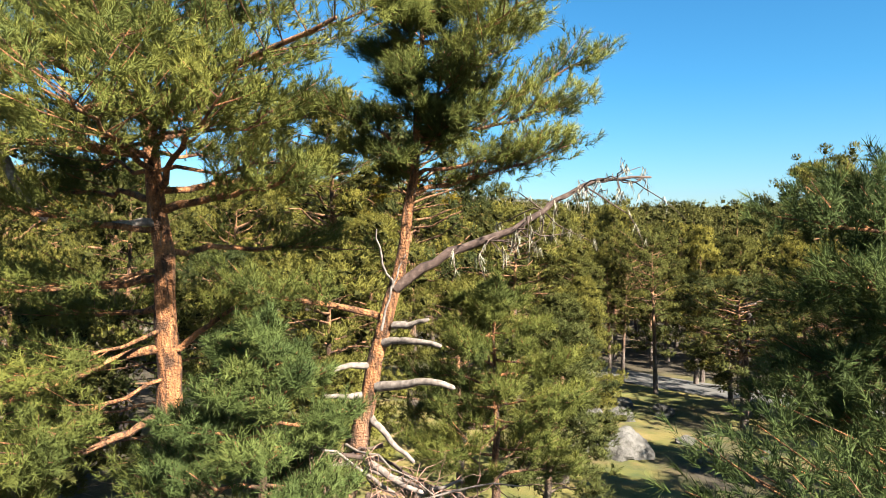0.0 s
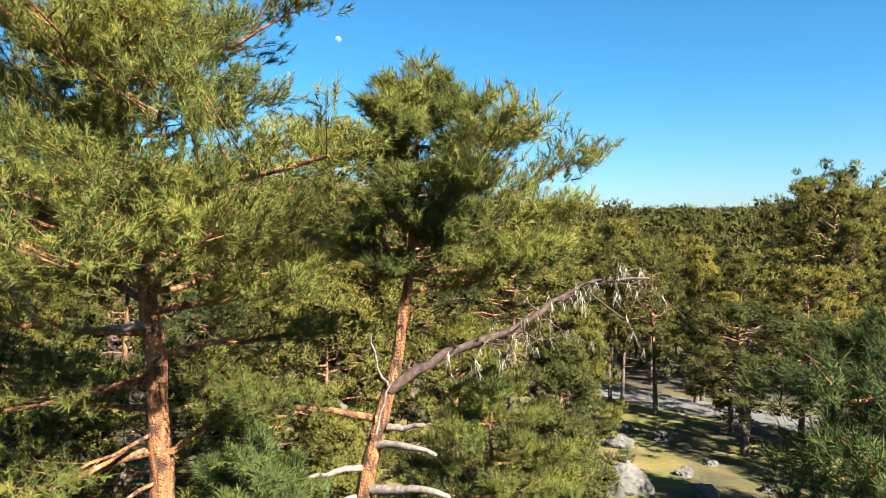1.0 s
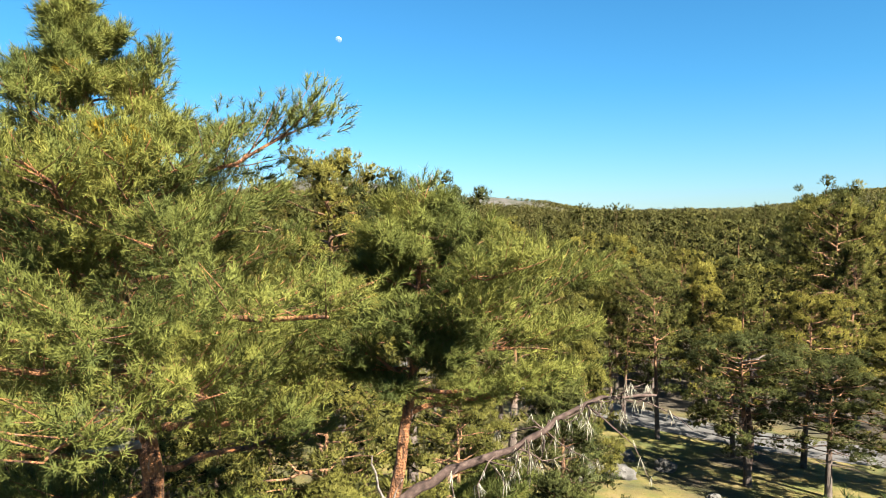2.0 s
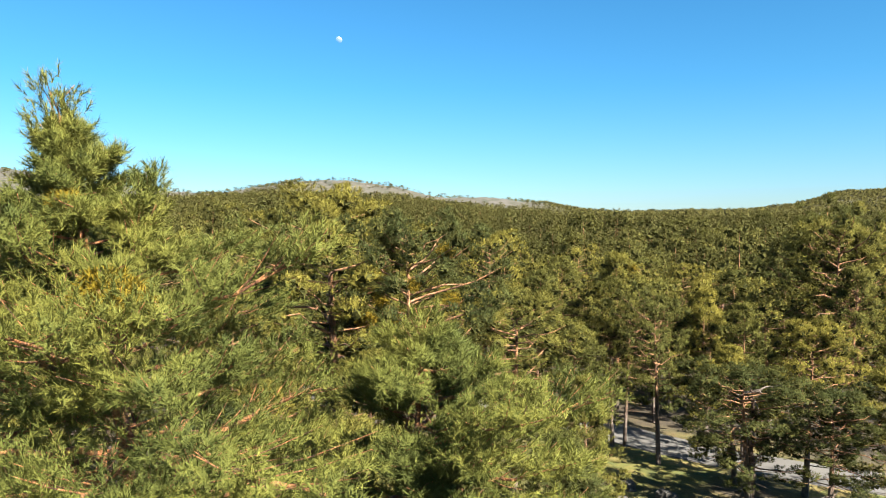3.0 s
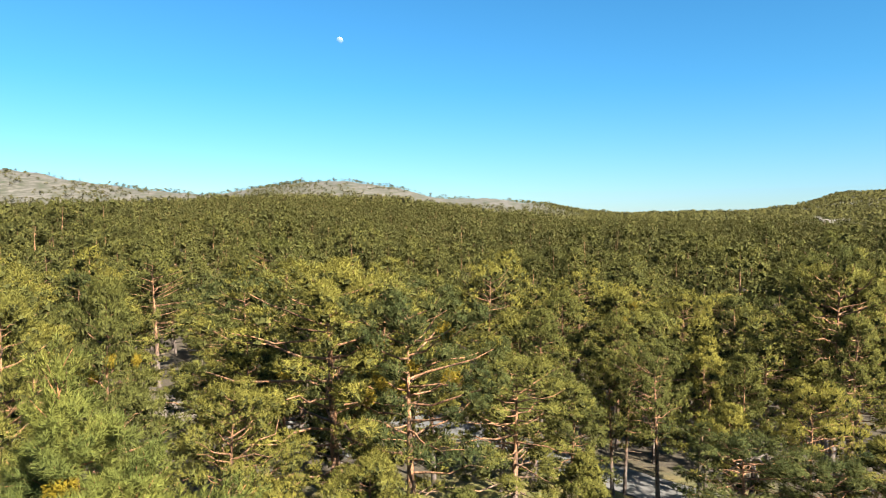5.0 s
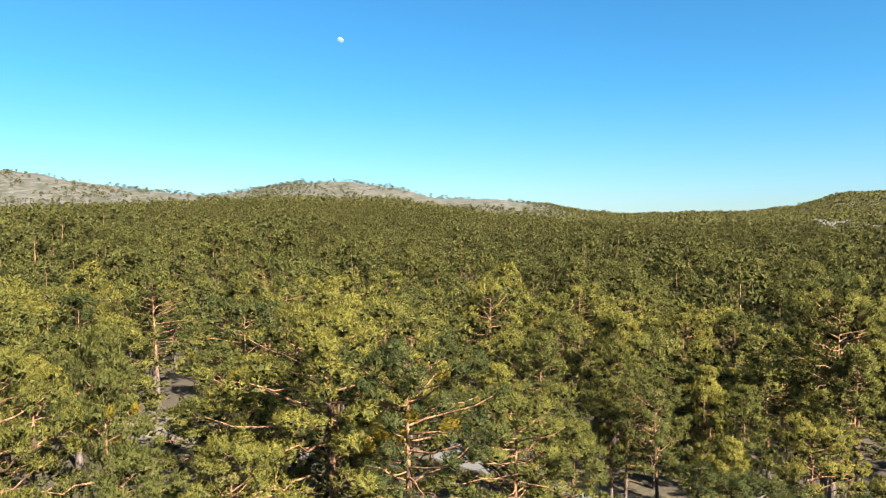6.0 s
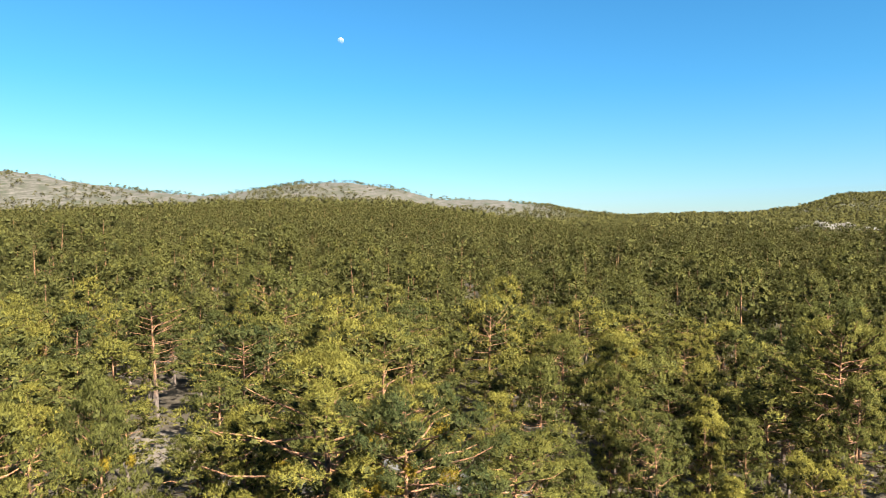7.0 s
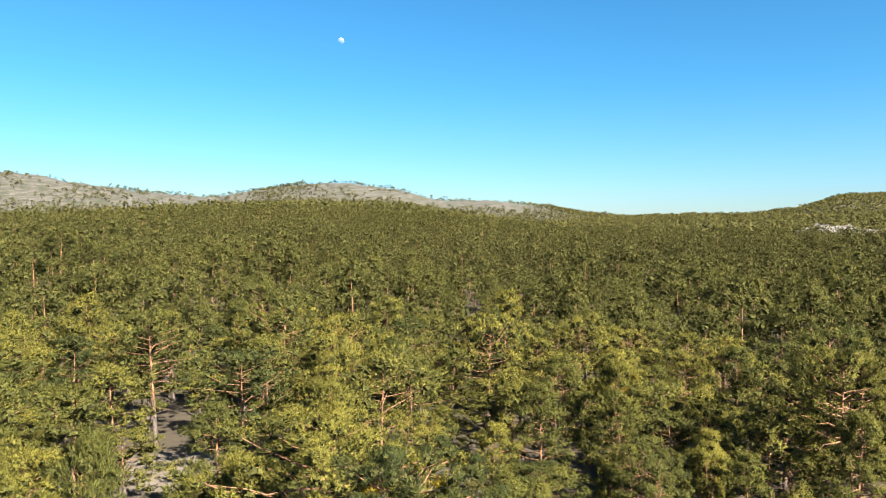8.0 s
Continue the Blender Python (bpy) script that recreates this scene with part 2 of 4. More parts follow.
def spray(rng, line, fans, tufts, reach, start=0.35, droop=0.0):
    """Side twigs along a limb's line: the twigs' lines, and the places and ways of their tufts."""
    s = np.concatenate([[0], np.cumsum(np.linalg.norm(np.diff(line, axis=0), axis=1))])
    total = s[-1]
    twigs, places, ways = [], [], []
    for i in range(fans):
        f = start + (1 - start) * (i + rng.random()) / fans
        p = np.array([np.interp(f * total, s, line[:, k]) for k in range(3)])
        q = np.array([np.interp(min(f + 0.08, 1) * total, s, line[:, k]) for k in range(3)])
        along = unit(q - p + 1e-6)
        if f > 0.93:
            along = unit(line[-1] - line[-3])
        across = unit(np.cross(along, (0, 0, 1.0))) * (1 if i % 2 else -1)
        way = unit(along * rng.uniform(0.5, 1.1) + across * rng.uniform(0.25, 1.1) + np.array([0, 0, rng.uniform(-0.1, 0.55) - droop]))
        size = reach * total * (1.15 - 0.6 * f) * rng.uniform(0.6, 1.2)
        end = p + way * size + np.array([0, 0, 0.12 * size])
        twigs.append(np.stack([p, (p + end) / 2 - np.array([0, 0, 0.03 * size]), end]))
        u = rng.uniform(0.25, 1.05, tufts)[:, None] ** 0.6
        u[0] = 1.0
        at = p + (end - p) * u + rng.normal(0, 0.05 + 0.10 * size, (tufts, 3)) * np.array([1, 1, 0.7])
        places.append(at)
        ways.append(unit(way * 0.55 + (at - p - (end - p) * u) / (0.05 + 0.10 * size) * 0.35 + np.array([0, 0, 0.55]) + rng.normal(0, 0.25, (tufts, 3))))
    return twigs, np.concatenate(places), np.concatenate(ways)


def crown_lines(rng, stem, low, top, outline, count):
    """Limbs of a pine: lines that leave the stem between the heights low and top; outline: height and reach."""
    lines = []
    for i in range(count):
        f = ((i + rng.random()) / count) ** 0.9
        z = low + (top - low) * f * 0.97
        root = np.array([np.interp(z, stem[:, 2], stem[:, k]) for k in range(3)])
        a = i * 2.39996 + rng.normal(0, 0.35)
        long = float(np.interp(z, [a for a, _ in outline], [b for _, b in outline])) * rng.uniform(0.62, 1.08) + 0.06
        rise = long * (rng.normal(0.02, 0.12) + 0.30 * f)
        out = np.array([math.cos(a), math.sin(a), 0])
        p1 = root + out * long * 0.5 + np.array([0, 0, rise * 0.35])
        p2 = root + out * long + np.array([0, 0, rise + 0.05 * long])
        lines.append(bend([root, p1, p2], 6, rng, 0.03 * long))
    return lines


# ---- the lie of the land ----
def lerp_table(u, table):
    return np.interp(u, [a for a, _ in table], [b for _, b in table])


def smooth(a, b, x):
    t = np.clip((x - a) / (b - a), 0, 1)
    return t * t * (3 - 2 * t)


# ridges: distance, height of the trees on it, whether its top is bare, and (tangent of the bearing, tangent of the skyline's rise) along each
RIDGES = [
    (720, 11, 0, [(-1.0, 0.012), (-0.65, 0.022), (-0.48, 0.030), (-0.34, 0.038), (-0.19, 0.042), (-0.07, 0.038), (0.02, 0.027), (0.14, 0.013), (0.26, 0.0)]),
    (1640, 10, 1, [(-0.60, 0.0), (-0.44, 0.045), (-0.34, 0.0515), (-0.277, 0.063), (-0.219, 0.0698), (-0.144, 0.0740), (-0.07, 0.0624), (-0.012, 0.049),
               (0.08, 0.0465), (0.146, 0.040), (0.196, 0.0284), (0.26, 0.022), (0.35, 0.0)]),
    (1480, 7, 1, [(-1.0, 0.10), (-0.65, 0.0870), (-0.60, 0.0825), (-0.55, 0.0730), (-0.484, 0.0632), (-0.40, 0.0557), (-0.343, 0.0508), (-0.27, 0.035), (-0.2, 0.0)]),
    (1880, 11, 0, [(0.1, 0.0), (0.25, 0.0194), (0.45, 0.0235), (0.51, 0.031), (0.577, 0.050), (0.65, 0.0541), (0.85, 0.06), (1.0, 0.055)]),
]
EYE_TOP = 21.8


def land(x, y):
    """Height of the ground."""
    x, y = np.asarray(x, dtype=float), np.asarray(y, dtype=float)
    r = np.hypot(x, y)
    b = np.clip(np.arctan2(x, y), -0.8, 0.8)
    u, d = np.tan(b), r * np.cos(b)
    front = smooth(-0.2, 0.2, y / np.maximum(r, 1e-6))
    near = 6.36 - 0.061 * 60 * np.tanh(x / 60) - 0.0837 * 70 * np.tanh(y / 70)
    near = np.where(y < 0, 6.36 - 0.061 * 60 * np.tanh(x / 60) + 0.0 * y, near)
    k = smooth(55, 150, r)
    base = 2.0 + 0.0255 * np.minimum(np.maximum(r - 60, 0), 1700) + 5.0 * smooth(70, 150, r) * smooth(0.15, -0.3, u)
    z = near * (1 - k) + base * k
    best = z
    for dist, trees, bald, table in RIDGES:
        top = EYE_TOP + lerp_table(u, table) * dist - trees
        rise = smooth(0.62 if bald else 0.30, 1.0, d / dist) * (1 - 0.5 * smooth(1.0, 1.7, d / dist))
        best = np.maximum(best, z + np.maximum(top - z, 0) * rise * front * smooth(0, 0.012, lerp_table(u, table)))
    humps = np.sin(x * 0.031 + 1.3 * np.sin(y * 0.019)) * np.cos(y * 0.024 + 0.9 * np.sin(x * 0.017)) + 0.6 * np.sin(x * 0.083 + y * 0.061) * np.sin(x * 0.037 - y * 0.07)
    return best + 2.2 * humps * smooth(600, 1400, r)


def land_at(x, y):
    return float(land(x, y))


def build_ground():
    rings = np.concatenate([[0.0], np.geomspace(2.0, 120, 50), np.geomspace(125, 4600, 80)])
    az = np.concatenate([np.linspace(-0.85, 0.85, 221), np.linspace(0.85, 2 * np.pi - 0.85, 62)[1:-1]])
    n = len(az)
    x = rings[1:, None] * np.sin(az)
    y = rings[1:, None] * np.cos(az)
    z = land(x, y)
    v = np.concatenate([[[0, 0, land_at(0, 0)]], np.stack([x, y, z], -1).reshape(-1, 3)])
    m = len(rings) - 1
    i, j = np.meshgrid(np.arange(m - 1), np.arange(n), indexing="ij")
    k = (j + 1) % n
    a, b, c, d = 1 + i * n + j, 1 + i * n + k, 1 + (i + 1) * n + j, 1 + (i + 1) * n + k
    f = np.concatenate([np.stack([a, c, d], -1).reshape(-1, 3), np.stack([a, d, b], -1).reshape(-1, 3)])
    fan = np.stack([np.zeros(n, int), 1 + np.arange(n), 1 + (np.arange(n) + 1) % n], -1)
    ob = new("ground", mesh_of("ground", v, np.concatenate([f, fan])[:, ::-1], GROUND, True))
    tagged(ob, "sloping mountain meadow, needle litter and bare granite hills", "ground", kind="structure")


build_ground()

ROAD = [(-4, 53), (4, 46), (8.5, 41.5), (12.3, 37.2), (16, 34.2), (20, 32.2), (27, 30.2), (40, 28.5), (70, 28)]


def road_line():
    return bend([(x, y, 0) for x, y in ROAD], 70)


def build_road(width=4.3):
    line = road_line()
    t = unit(np.gradient(line, axis=0))
    side = np.stack([-t[:, 1], t[:, 0], 0 * t[:, 0]], -1)
    cols = []
    for s, lift in ((-1.06, -0.10), (-1.0, 0.05), (0, 0.09), (1.0, 0.05), (1.06, -0.10)):
        p = line + side * s * width / 2
        p[:, 2] = land(p[:, 0], p[:, 1]) + lift
        cols.append(p)
    v = np.stack(cols, 1)
    n, m = v.shape[:2]
    i, j = np.meshgrid(np.arange(n - 1), np.arange(m - 1), indexing="ij")
    a = i * m + j
    f = np.concatenate([np.stack([a, a + m + 1, a + m], -1).reshape(-1, 3), np.stack([a, a + 1, a + m + 1], -1).reshape(-1, 3)])
    tagged(new("road", mesh_of("road", v.reshape(-1, 3), f[:, ::-1], ASPHALT)), "narrow grey asphalt mountain road among the pines", "road", kind="structure")


build_road()

# ---- moon: the lit part of its disc ----
def build_moon():
    bm = bmesh.new()
    bmesh.ops.create_uvsphere(bm, u_segments=32, v_segments=20, radius=20.5)
    cut = Vector((-0.55, 0.0, -0.83))
    bmesh.ops.bisect_plane(bm, geom=bm.verts[:] + bm.edges[:] + bm.faces[:], plane_co=cut * 11.0, plane_no=cut, clear_outer=True)
    me = bpy.data.meshes.new("moon")
    bm.to_mesh(me)
    bm.free()
    m = Nodes("glowing_moon_dust", 1.0)
    n = m.noise(m.coords(), 0.09, 4.0)
    m.colour(m.ramp(n, [(0.35, (0.036, 0.036, 0.036)), (0.6, (0.08, 0.08, 0.075))]))
    # bluish emission stands in for the light on the disc
    m.link(m.ramp(n, [(0.35, (0.027, 0.084, 0.18)), (0.6, (0.042, 0.096, 0.18))]), m.shader.inputs["Emission Color"])
    m.shader.inputs["Emission Strength"].default_value = 0.75
    me.materials.append(m.material)
    ob = new("moon", me)
    way = Vector((-0.1532, 1.0, 0.2768)).normalized()
    ob.location = Vector((0, 0, 11.2)) + way * 4400
    tagged(ob, "pale waxing moon in the blue daytime sky", "moon", kind="structure")


build_moon()


# ---- pines ----
def stem_line(rng, height, lean=0.04, crook=0.05, steps=9):
    z = np.linspace(0, height, steps)
    a, b = rng.uniform(0, 2 * np.pi, 2)
    off = lean * z + crook * np.sin(z * 0.9 + b) * (z / height)
    return np.stack([off * math.cos(a), off * math.sin(a), z], -1)


DETAIL = {  # limbs, pads on each, tufts, blades, blade length, blade width, stem sides, dark shade clumps inside each pad
    "fine": (50, 3, 5000, 15, 0.125, 0.0140, 8, 7),
    "mid": (44, 3, 3300, 11, 0.15, 0.022, 7, 6),
    "wood": (32, 2, 1300, 8, 0.20, 0.042, 5, 5),
    "grove": (24, 2, 440, 7, 0.28, 0.070, 4, 4),
    "stand": (24, 1, 180, 6, 0.38, 0.115, 3, 3),
    "far": (16, 1, 62, 6, 0.55, 0.20, 3, 2),
}
FAR_DETAIL = {  # limbs, sprigs, size of a sprig
    "hill": (14, 34, 0.72),
    "ridge": (8, 14, 1.1),
}
CLOSE = (12, 10, 32, 0.098, 0.0064, 0.62, 0.12, 12)  # fans, tufts, blades, length, width, spread, shoot, stem sides


def pine_limbs(rng, stem, low, height, reach, swell, close, count):
    """Limbs of a pine of the wood: longest low down or at half height, rising towards the top, longer on one side."""
    lines = []
    ph = rng.uniform(0, 6.28, 2)
    for i in range(count):
        f = ((i + rng.random()) / count) ** 0.85
        z = low + (height - low) * f * 0.96
        root = np.array([np.interp(z, stem[:, 2], stem[:, k]) for k in range(3)])
        a = i * 2.39996 + rng.normal(0, 0.3)
        uneven = 1 + 0.22 * math.sin(a + ph[0] + 1.5 * f) + 0.12 * math.sin(2 * a + ph[1] - 4 * f)
        long = reach * ((1 - f ** swell) ** close * (0.72 + 0.28 * min(1.0, f * 5)) * uneven * rng.uniform(0.62, 1.12) + 0.07)
        rise = long * (rng.normal(0.08, 0.13) + 0.55 * f)
        out = np.array([math.cos(a), math.sin(a), 0])
        lines.append(bend([root, root + out * long * 0.5 + np.array([0, 0, rise * 0.3]), root + out * long + np.array([0, 0, rise])], 6, rng, 0.03 * long))
    return lines


SPRIG = np.array([(1, 1, 1), (1, -1, -1), (-1, 1, -1), (-1, -1, 1)]) / 3 ** 0.5
SPRIG_TRIS = np.array([(0, 2, 1), (0, 1, 3), (0, 3, 2), (1, 2, 3)])[:, ::-1]


def sprig(rng, at, size):
    """A ragged little clump, turned at random."""
    turn = np.array(Matrix.Rotation(rng.uniform(0, 6.28), 3, Vector(unit(rng.normal(0, 1, 3)))))
    return at + (SPRIG @ turn.T) * rng.uniform(0.5, 1.4, (4, 1)) * size, SPRIG_TRIS


def pads_of(rng, stem, lines, each, room):
    """Pads of shoots along the limbs: their middles, the ways that they face, and their sizes."""
    centres, outs, sizes = [stem[-1] - np.array([0, 0, 0.3 * room])], [np.array([0, 0, 1.0])], [0.55 * room]
    for line in lines:
        out = unit(line[-1] - line[0])
        across = unit(np.cross(out, (0, 0, 1.0)))
        for k in range(each):
            f = 1.0 - 0.62 * k / each - 0.1 * rng.random()
            p = np.array([np.interp(f * 5, np.arange(6), line[:, j]) for j in range(3)])
            centres.append(p + across * rng.normal(0, 0.55 * room) * (k > 0) + np.array([0, 0, rng.normal(0.05, 0.10) * room]))
            outs.append(out)
            sizes.append(room * rng.uniform(0.6, 1.15))
    return np.array(centres), np.array(outs), np.array(sizes)


FLAT = np.array([1.0, 1.0, 0.80])


def pine_parts(seed, height, low, reach, detail, swell=2.2, close=0.65):
    """Trunk and crown of one pine, foot at the origin: pads of shoots along its limbs, one above another, each filled
    with dark clumps as its inner shade.
    """
    rng = np.random.default_rng(seed)
    limbs, each, tufts, blades, length, width, sides, inside = DETAIL[detail]
    stem = stem_line(rng, height)
    thick = 0.016 * height + 0.03
    near = detail in ("fine", "mid", "wood")
    few = bend(stem, 9 if near else 4)
    wood = [tube(few, thick * (1 - 0.95 * np.linspace(0, 1, len(few)) ** 0.9), sides, 0.05, rng)]
    lines = pine_limbs(rng, stem, low, height, reach, swell, close, limbs)
    for line in lines if near else ():
        r0 = 0.014 + 0.010 * np.linalg.norm(line[-1] - line[0])
        l = line[[0, 2, 4]] if detail == "wood" else line[:5]
        wood.append(tube(l, np.linspace(r0, r0 * 0.35, len(l)), 3 if detail == "wood" else 5))
    room = (0.60 if near else 0.68) * math.sqrt(4 * reach * (height - low) / (limbs * each))
    centres, outs, sizes = pads_of(rng, stem, lines, each, room)
    own = rng.choice(len(centres), tufts, p=sizes ** 2 / np.sum(sizes ** 2))
    d = unit(rng.normal(0, 1, (tufts, 3)) + np.array([0, 0, 0.5]) + 0.5 * outs[own])
    spot = centres[own] + d * FLAT * sizes[own][:, None] * (1.0 - 0.4 * rng.random((tufts, 1)) ** 1.6)
    aim = unit(d * 0.6 + np.array([0, 0, 0.75]) + 0.15 * outs[own] + rng.normal(0, 0.15, (tufts, 3)))
    leaves = needles(rng, spot, aim, length, blades, 0.6, width, length * 0.8, 0.35, 1.5, unit(d + np.array([0, 0, 0.15])))
    # dark clumps in each pad: inner twigs and the crown's shade as colour
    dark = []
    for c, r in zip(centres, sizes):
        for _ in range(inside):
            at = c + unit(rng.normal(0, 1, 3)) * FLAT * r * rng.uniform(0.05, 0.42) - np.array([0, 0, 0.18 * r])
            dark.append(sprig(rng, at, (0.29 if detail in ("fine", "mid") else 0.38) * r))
    for _ in range({"fine": 9, "mid": 9, "wood": 5}.get(detail, 0)):  # bare dead limbs under the crown
        z = rng.uniform(0.3 * low + 0.5, low + 0.3)
        a = rng.uniform(0, 2 * np.pi)
        root = np.array([np.interp(z, stem[:, 2], stem[:, k]) for k in range(3)])
        out = np.array([math.cos(a), math.sin(a), rng.uniform(-0.1, 0.25)])
        wood.append(tube(bend([root, root + out * rng.uniform(0.5, 1.6)], 4, rng, 0.03), np.linspace(0.03, 0.008, 4), 4))
    return gather(wood), leaves, gather(dark)


def hill_pine(seed, height, low, reach, detail, swell=2.2, close=0.65):
    """The crown of a pine on the hills, of ragged clumps on its pads."""
    rng = np.random.default_rng(seed)
    limbs, sprigs, size = FAR_DETAIL[detail]
    stem = stem_line(rng, height)
    lines = pine_limbs(rng, stem, low, height, reach, swell, close, limbs)
    centres, outs, sizes = pads_of(rng, stem, lines, 1, 0.62 * math.sqrt(4 * reach * (height - low) / limbs))
    pieces = []
    for k in range(sprigs):
        i = k % len(centres) if k < len(centres) else int(rng.integers(0, len(centres)))
        d = unit(rng.normal(0, 1, 3) + np.array([0, 0, 0.45]) + 0.4 * outs[i])
        v, f = sprig(rng, centres[i] + d * FLAT * sizes[i] * rng.uniform(0.35, 0.95), size)
        pieces.append((v, f, unit(d + rng.normal(0, 0.35, (4, 3)))))
    return gather(pieces)


def ball_tufts(rng, centre, radius, count, blades, length, width):
    d = unit(rng.normal(0, 1, (count, 3)))
    return needles(rng, np.asarray(centre) + d * radius * rng.uniform(0.4, 1.0, (count, 1)), d, length, blades, 0.6, width, length * 0.4)


# kinds of pine: height, foot of the crown, reach, and the two powers of its outline
KINDS = []
for i, (h, low, reach, swell, close) in enumerate([(10.5, 3.8, 3.0, 2.2, 0.62), (9.5, 2.4, 2.7, 1.35, 0.75), (8.0, 2.4, 2.7, 2.4, 0.55), (10.0, 4.4, 2.9, 3.2, 0.5), (7.0, 1.2, 2.1, 1.2, 0.8), (10.5, 4.0, 2.4, 1.6, 0.7)]):
    KINDS.append((h, low, reach, swell, close, 100 + i))
LABELS = [
    "broad Scots pine with an orange upper trunk and dense green crown",
    "full green Scots pine standing close among other pines",
    "rounded Scots pine with blue-green needles and dead lower limbs",
    "tall Scots pine with a bare orange trunk and flat crown",
    "young bushy Scots pine with green needles down to the ground",
    "slender Scots pine with a high crown over a bare trunk",
]
MODELS = {}
for detail in ("fine", "mid", "wood"):
    for i, (h, low, reach, swell, close, seed) in enumerate(KINDS):
        wood, leaves, dark = pine_parts(seed, h, low, reach, detail, swell, close)
        MODELS[detail, i] = (mesh_of("trunk", *wood, BARK_FAR, True), mesh_of("crown", *leaves, NEEDLES_MID), h, mesh_of("twig_tangle", *dark, SHADE_TWIGS))


def stand_pine(x, y, kind, detail, scale, turn, group):
    trunk, crown, _, twigs = MODELS[detail, kind]
    ob = thing("pine_tree", (x, y, land_at(x, y) - 0.05), LABELS[kind], "tree", group)
    ob.rotation_euler = (0, 0, turn)
    ob.scale = scale
    part("trunk", trunk, ob)
    part("crown", crown, ob)
    # dark clumps added as the crown's inner shade
    tagged(part("twig_tangle", twigs, ob, "dark twigs put in as shade inside the crown"), kind="stuff")
    return ob


TAKEN = []
# x, y, height of the top above zero, kind, width factor
STANDS = [
    (-3.5, 23.9, 15.8, 0, 1.35), (-1.0, 23.2, 14.6, 3, 1.1), (2.8, 27.6, 11.9, 2, 1.35), (-11.0, 22.6, 15.6, 1, 0.72), (-13.4, 20.5, 15.2, 1, 0.9),
    (10.45, 33.3, 11.0, 3, 0.95), (14.55, 38.1, 10.3, 5, 0.9), (9.0, 36.5, 10.2, 5, 0.8), (9.7, 36.7, 10.6, 3, 0.8), (11.6, 26.0, 9.3, 2, 1.3), (14.2, 25.2, 8.6, 2, 1.2), (17.2, 26.0, 9.2, 1, 1.2), (13.0, 30.6, 9.4, 4, 1.1),
    (15.5, 29.4, 10.4, 2, 1.0), (15.2, 34.8, 10.8, 1, 0.9), (13.9, 37.3, 11.3, 1, 0.9), (23.3, 41.2, 14.6, 3, 1.0), (25.6, 42.3, 14.5, 0, 0.9),
    (24.3, 43.8, 15.4, 3, 1.0), (12.2, 48.9, 12.9, 1, 1.0), (11.8, 46.6, 11.3, 5, 1.0), (19.7, 57.3, 11.6, 0, 0.9), (9.1, 51.7, 12.5, 1, 1.0),
    (6.4, 45.0, 11.9, 1, 1.0), (3.1, 17.2, 9.6, 4, 1.15), (5.6, 30.5, 10.4, 1, 1.1), (-7.5, 27.5, 13.2, 1, 1.1), (-16.5, 27.5, 13.2, 2, 1.2),
    (-21.0, 33.0, 12.5, 1, 1.1), (-5.5, 35.0, 12.0, 1, 1.0), (-0.5, 36.5, 11.8, 3, 1.0), (2.8, 40.0, 11.0, 1, 1.0),
    (-5.0, 15.5, 10.6, 2, 1.0), (-9.0, 14.0, 10.8, 1, 1.0), (0.6, 19.5, 9.8, 4, 0.9), (21.5, 36.5, 12.6, 5, 0.9), (28.0, 37.0, 13.8, 1, 1.0),
    (-24.0, 67.7, 9.4, 3, 0.9), (-28.4, 67.0, 10.6, 5, 0.8), (-29.0, 66.2, 10.9, 5, 0.8), (-19.2, 66.3, 10.6, 0, 0.8), (-35.2, 66.4, 11.8, 1, 1.0), (-1.5, 30.5, 12.3, 1, 1.0),
    # next two rows: unseen pines right of the view, added to shade the clearing
    (15.0, 12.0, 13.5, 1, 1.0), (19.0, 15.5, 13.5, 1, 1.0), (13.0, 8.0, 14.0, 0, 1.0), (23.0, 20.0, 13.0, 1, 1.0), (21.5, 23.5, 12.0, 2, 1.0),
    (13.5, 14.0, 13.0, 1, 1.0), (17.0, 18.5, 13.0, 0, 0.9), (10.5, 10.0, 12.5, 2, 0.9),
    (-4.4, 10.8, 10.3, 2, 1.0), (-6.6, 9.6, 11.0, 1, 0.9), (-2.4, 13.6, 10.8, 2, 1.0), (-8.6, 18.2, 13.0, 1, 1.0), (-6.2, 19.6, 12.6, 0, 0.9), (-11.4, 16.4, 13.0, 2, 1.0), (-2.0, 17.2, 11.6, 1, 1.0), (0.4, 15.4, 9.9, 2, 0.9),
    (4.9, 23.5, 9.6, 4, 1.0), (-7.0, 12.0, 10.2, 4, 1.0), (-1.8, 12.5, 8.9, 4, 0.9), (1.9, 12.6, 8.9, 4, 0.85), (-4.5, 18.0, 10.4, 2, 1.0),
]
rng = np.random.default_rng(7)
for x, y, top, kind, wide in STANDS:
    s = (top - land_at(x, y)) / MODELS["mid", kind][2]
    tree = stand_pine(x, y, kind, "fine" if 15 < y < 32 and abs(x) < 16 else "mid", (wide * max(s, 0.8), wide * max(s, 0.8), s), rng.uniform(0, 6.28), "pines of the wood")
    TAKEN.append((x, y))
    if (x, y) in ((-3.5, 23.9), (-11.0, 22.6), (12.2, 48.9), (-1.0, 23.2)):
        h, r = MODELS["mid", kind][2], 0.5 * MODELS["mid", kind][2] / 3.4
        for q in range(7 if y < 24 else 3):
            a, b, c = rng.uniform(0, 6.28), rng.uniform(0.5, 0.95), rng.uniform(0.62, 0.93)
            ball = ball_tufts(rng, (r * b * math.cos(a), r * b * math.sin(a), h * c), rng.uniform(0.2, 0.36), 170, 9, 0.09, 0.018)
            part("mistletoe", mesh_of("mistletoe", *ball, MISTLETOE), tree, "yellow mistletoe clump")


